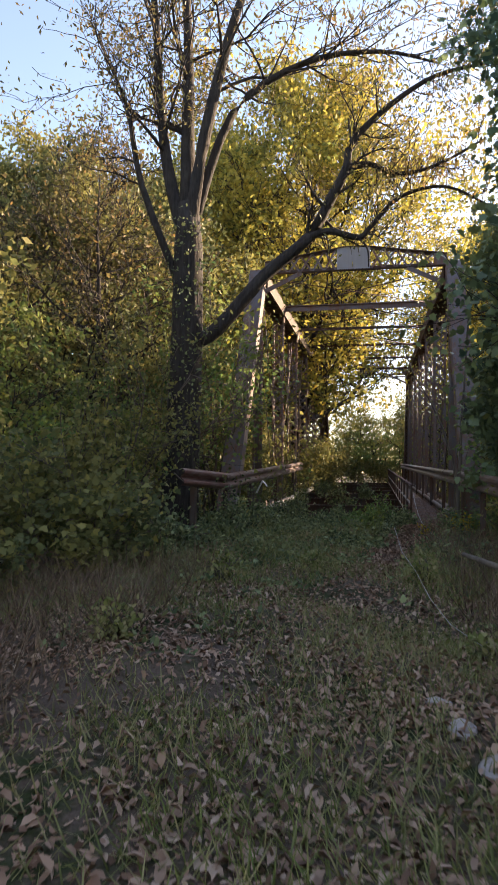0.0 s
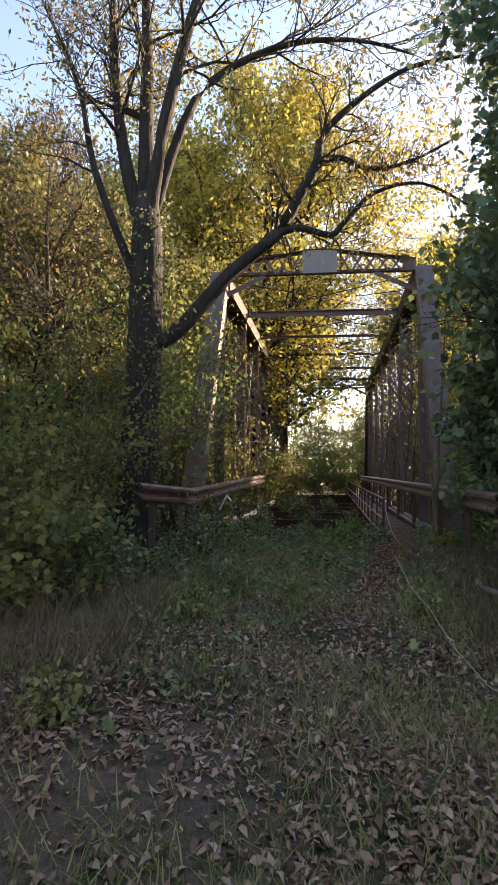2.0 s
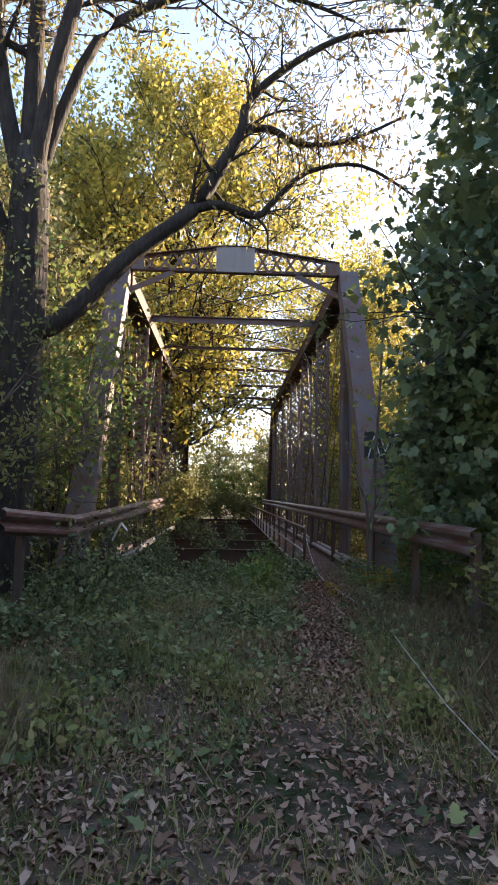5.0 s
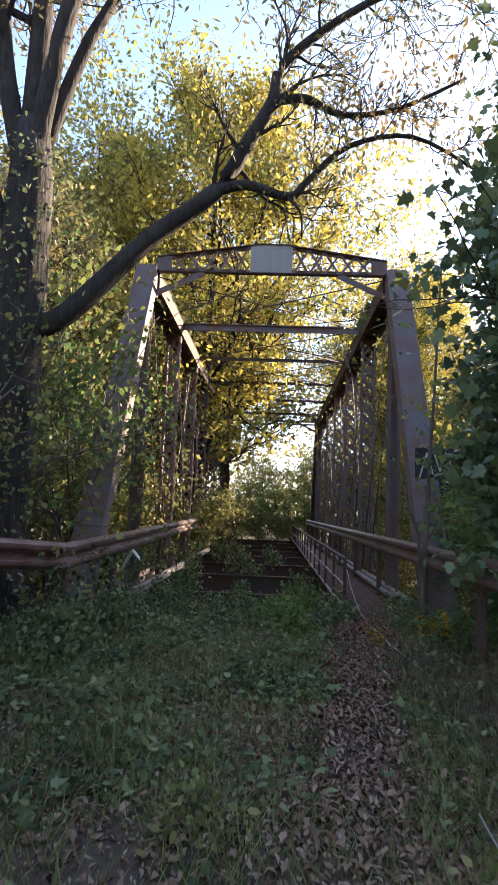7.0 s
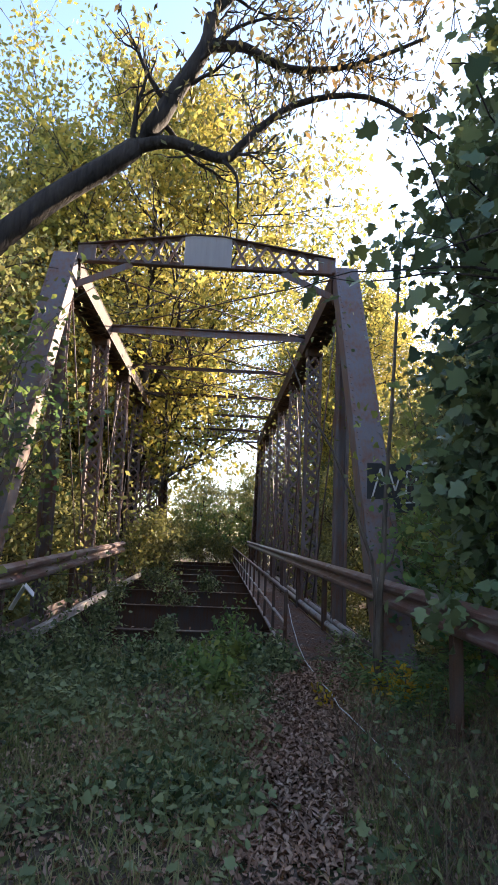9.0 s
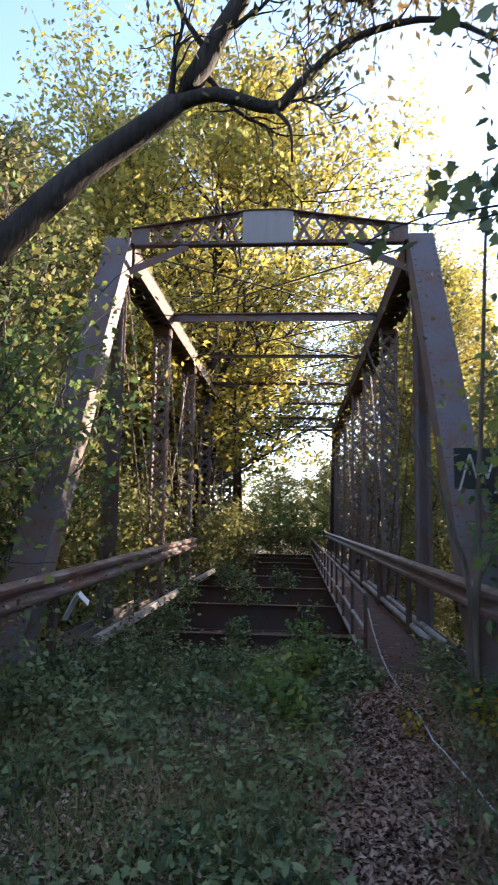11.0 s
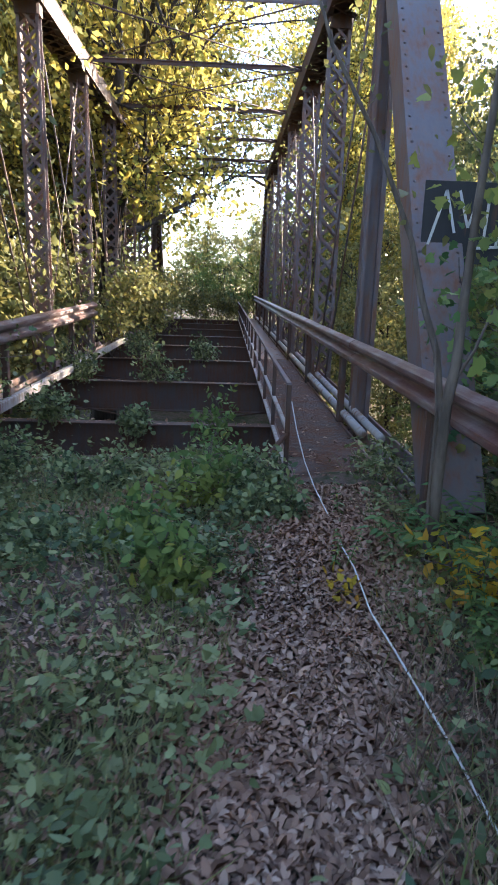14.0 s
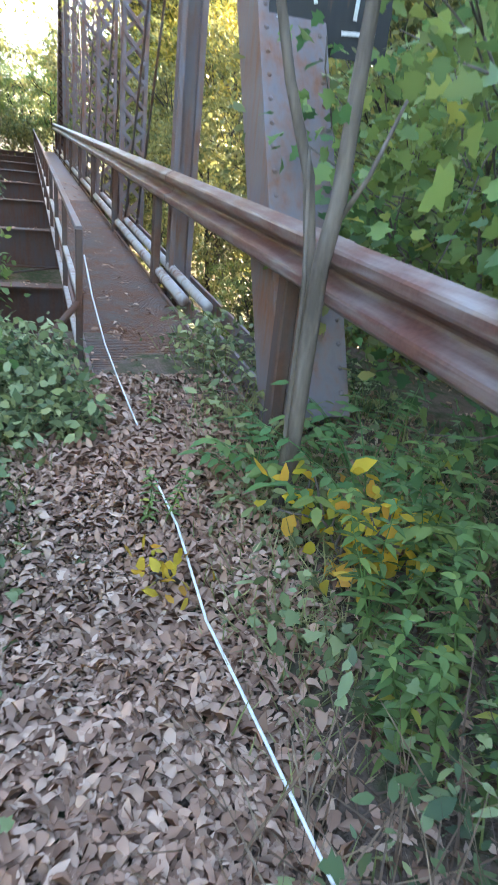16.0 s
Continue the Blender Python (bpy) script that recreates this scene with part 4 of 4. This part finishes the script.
# forked sapling between the trail and the guard rail
fork = thing("sapling", "thin forked sapling trunk standing against the guard rail", "sapling")
for pts, r in (([(1.85, 12.4, -0.1), (1.86, 12.4, 0.6), (1.87, 12.4, 1.15), (1.91, 12.4, 1.42), (1.92, 12.4, 1.85), (1.95, 12.42, 2.4), (2.02, 12.45, 3.3), (2.1, 12.5, 4.6), (2.15, 12.5, 5.4)], 0.048), ([(1.86, 12.4, 0.7), (1.83, 12.43, 1.2), (1.79, 12.45, 1.5), (1.67, 12.46, 1.82), (1.57, 12.48, 2.2), (1.3, 12.5, 2.8), (1.0, 12.5, 3.3), (0.75, 12.55, 4.0)], 0.03), ([(1.9, 12.41, 1.3), (2.0, 12.35, 1.52), (2.08, 12.3, 1.8)], 0.014), ([(1.84, 12.38, -0.1), (1.8, 12.36, 0.5), (1.8, 12.37, 1.1), (1.74, 12.36, 1.6)], 0.014)):
    part("stem", Shape().tube(pts, [r * (1 - 0.8 * i / len(pts)) for i in range(len(pts))], 9), BARK_PALE, fork, smooth=True)
tips = [Vector((rng.uniform(0.7, 2.5), rng.uniform(12.2, 12.8), rng.uniform(2.2, 5.4))) for _ in range(70)]
part("foliage", quads_mesh("foliage", leaves_at(tips, 1, 0.1, 0.08, 0.05, 0.4, True), LEAF_OLIVE), LEAF_OLIVE, fork)

# creepers
def creeper(label, places, per, spread, mat, leaf):
    t = thing("creeper", label, "vine")
    part("foliage", quads_mesh("foliage", leaves_at(places, per, spread, leaf, leaf * 0.7, 0.5, True), mat), mat, t)


creeper("leafy vine climbing the old tree's trunk", [Vector((TX + 0.36 * math.cos(a), TY + 0.36 * math.sin(a), z)) for a, z in zip(rng.uniform(0, 6.28, 420), rng.uniform(0, 6.6, 420))], 5, 0.12, LEAF_WEED, 0.07)
creeper("green creeper hanging on the rusty guard rail", [Vector((-2.58 + rng.normal() * 0.1, y, left_z(y) - rng.uniform(0, 0.9))) for y in rng.uniform(10.2, 17, 170)], 4, 0.1, LEAF_WEED, 0.065)
creeper("green creeper wound round the truss members", [Vector((XL + 0.1 + rng.normal() * 0.2, y, rng.uniform(0.2, 2.2))) for y in rng.uniform(16, 40, 260)], 5, 0.2, LEAF_OLIVE, 0.1)
creeper("vine leaves hanging from the upper truss", [Vector((XR - 0.2 + rng.normal() * 0.25, y, rng.uniform(3.0, 7.3))) for y in rng.uniform(17, 36, 120)], 4, 0.25, LEAF_OLIVE, 0.09)

creeper("vine leaves climbing the leaning end post", [Vector((rng.uniform(2.15, 2.85), 13.2 + 0.56 * z + rng.uniform(-0.15, 0.1), z)) for z in rng.uniform(0.3, 6.2, 75)], 3, 0.14, LEAF_OLIVE, 0.085)
wl = np.stack([rng.uniform(1.15, 2.04, 260), rng.uniform(14.1, 30, 260) ** 1.0, np.zeros(260)], axis=1)
wl[:, 2] = (wl[:, 1] - 13.35) * 0.0183 + 0.016
bl = np.stack([rng.uniform(-3.3, 1.0, 260), 13.35 + PANEL * rng.integers(1, 5, 260) + rng.uniform(-0.09, 0.09, 260), np.zeros(260)], axis=1)
bl[:, 2] = (bl[:, 1] - 13.35) * 0.0183 - 0.05
tagged(new("scattered_leaves", quads_mesh("scattered_leaves", leaf_blades(np.concatenate([wl, bl]), 0.06, 0.035, 0.0, 0.85, 0.4, 0.2), LITTER)), "dry leaves scattered on the footway and beams", "leaves", kind="stuff")
for x, y, h in ((-2.0, 17.3, 0.5), (-0.9, 21.3, 0.6), (-2.6, 21.2, 0.7), (-0.2, 25.3, 0.6), (-1.8, 25.2, 0.8), (-1.0, 17.2, 0.3)):
    shrub("straggling green creeper on a floor beam", x, y, h, 0.5, LEAF_WEED, 0.08, 4, 4, base=-float(height_at(x, y)) + (y - 13.35) * 0.0183 - 0.08)

# rope on the ground
rope = thing("rope", "thin white rope trailing along the footpath", "rope")
pts = [(1.1, 14.8, 0.75), (1.14, 14.6, 0.5), (1.2, 14.3, 0.24), (1.26, 14.0, 0.08), (1.28, 13.5, 0.05), (1.29, 13.0, 0.05), (1.27, 12.6, 0.06), (1.29, 12.2, 0.06), (1.27, 11.6, 0.05), (1.29, 11.3, 0.06), (1.31, 11.1, 0.05), (1.35, 10.5, 0.05), (1.36, 10.1, 0.05), (1.4, 9.6, 0.04)]
pts = [(x, y, z + 0.02) for x, y, z in pts]
part("cord", Shape().tube(pts, 0.0055, 6), ROPE, rope, smooth=True)
twig = thing("fallen_branch", "thin pale bare twig leaning over the lane's edge", "branch")
part("stem", Shape().tube([(0.4, 5.4, 0.68), (0.448, 4.73, 0.52), (0.55, 4.4, 0.4), (0.64, 4.05, 0.24), (0.76, 3.7, 0.12), (0.95, 3.3, 0.06)], 0.0032, 5), PIPE, twig, smooth=True)
log = thing("fallen_branch", "grey bare branch lying at the lane's edge", "branch")
part("stem", Shape().tube([(1.0, 4.9, 0.5), (1.3, 4.6, 0.42), (1.7, 4.4, 0.25), (2.3, 4.3, 0.1)], [0.02, 0.03, 0.03, 0.02], 8), BARK_PALE, log, smooth=True)
for x, y, r in ((0.62, 1.95, 0.07), (0.72, 1.6, 0.08), (0.55, 2.35, 0.045)):
    st = thing("stone", "flat pale stone among the fallen leaves", "stone", pose(x, y, float(height_at(x, y)) + 0.01, 0, 0, rng.uniform(0, 180)))
    sh = Shape().tube([(0, 0, -0.02), (0, 0, 0.0), (0.004, 0, 0.018), (0.0, 0, 0.026)], [r * 0.8, r, r * 0.9, r * 0.5], 9)
    sh.v = [Vector((v.x * 1.5 + 0.012 * math.sin(v.y * 60), v.y, v.z)) for v in sh.v]
    part("body", sh, STONE, st, smooth=False)

# broken white marker at the guard rail
marker = thing("delineator", "bent white plastic marker hanging at the guard rail", "marker")
part("strip", Shape().bar((-2.5, 13.2, 0.72), (-2.36, 13.25, 1.02), 0.012, 0.2, (0, 1, 0)).bar((-2.36, 13.25, 1.02), (-2.26, 13.3, 0.9), 0.012, 0.16, (0, 1, 0)), WHITE, marker)
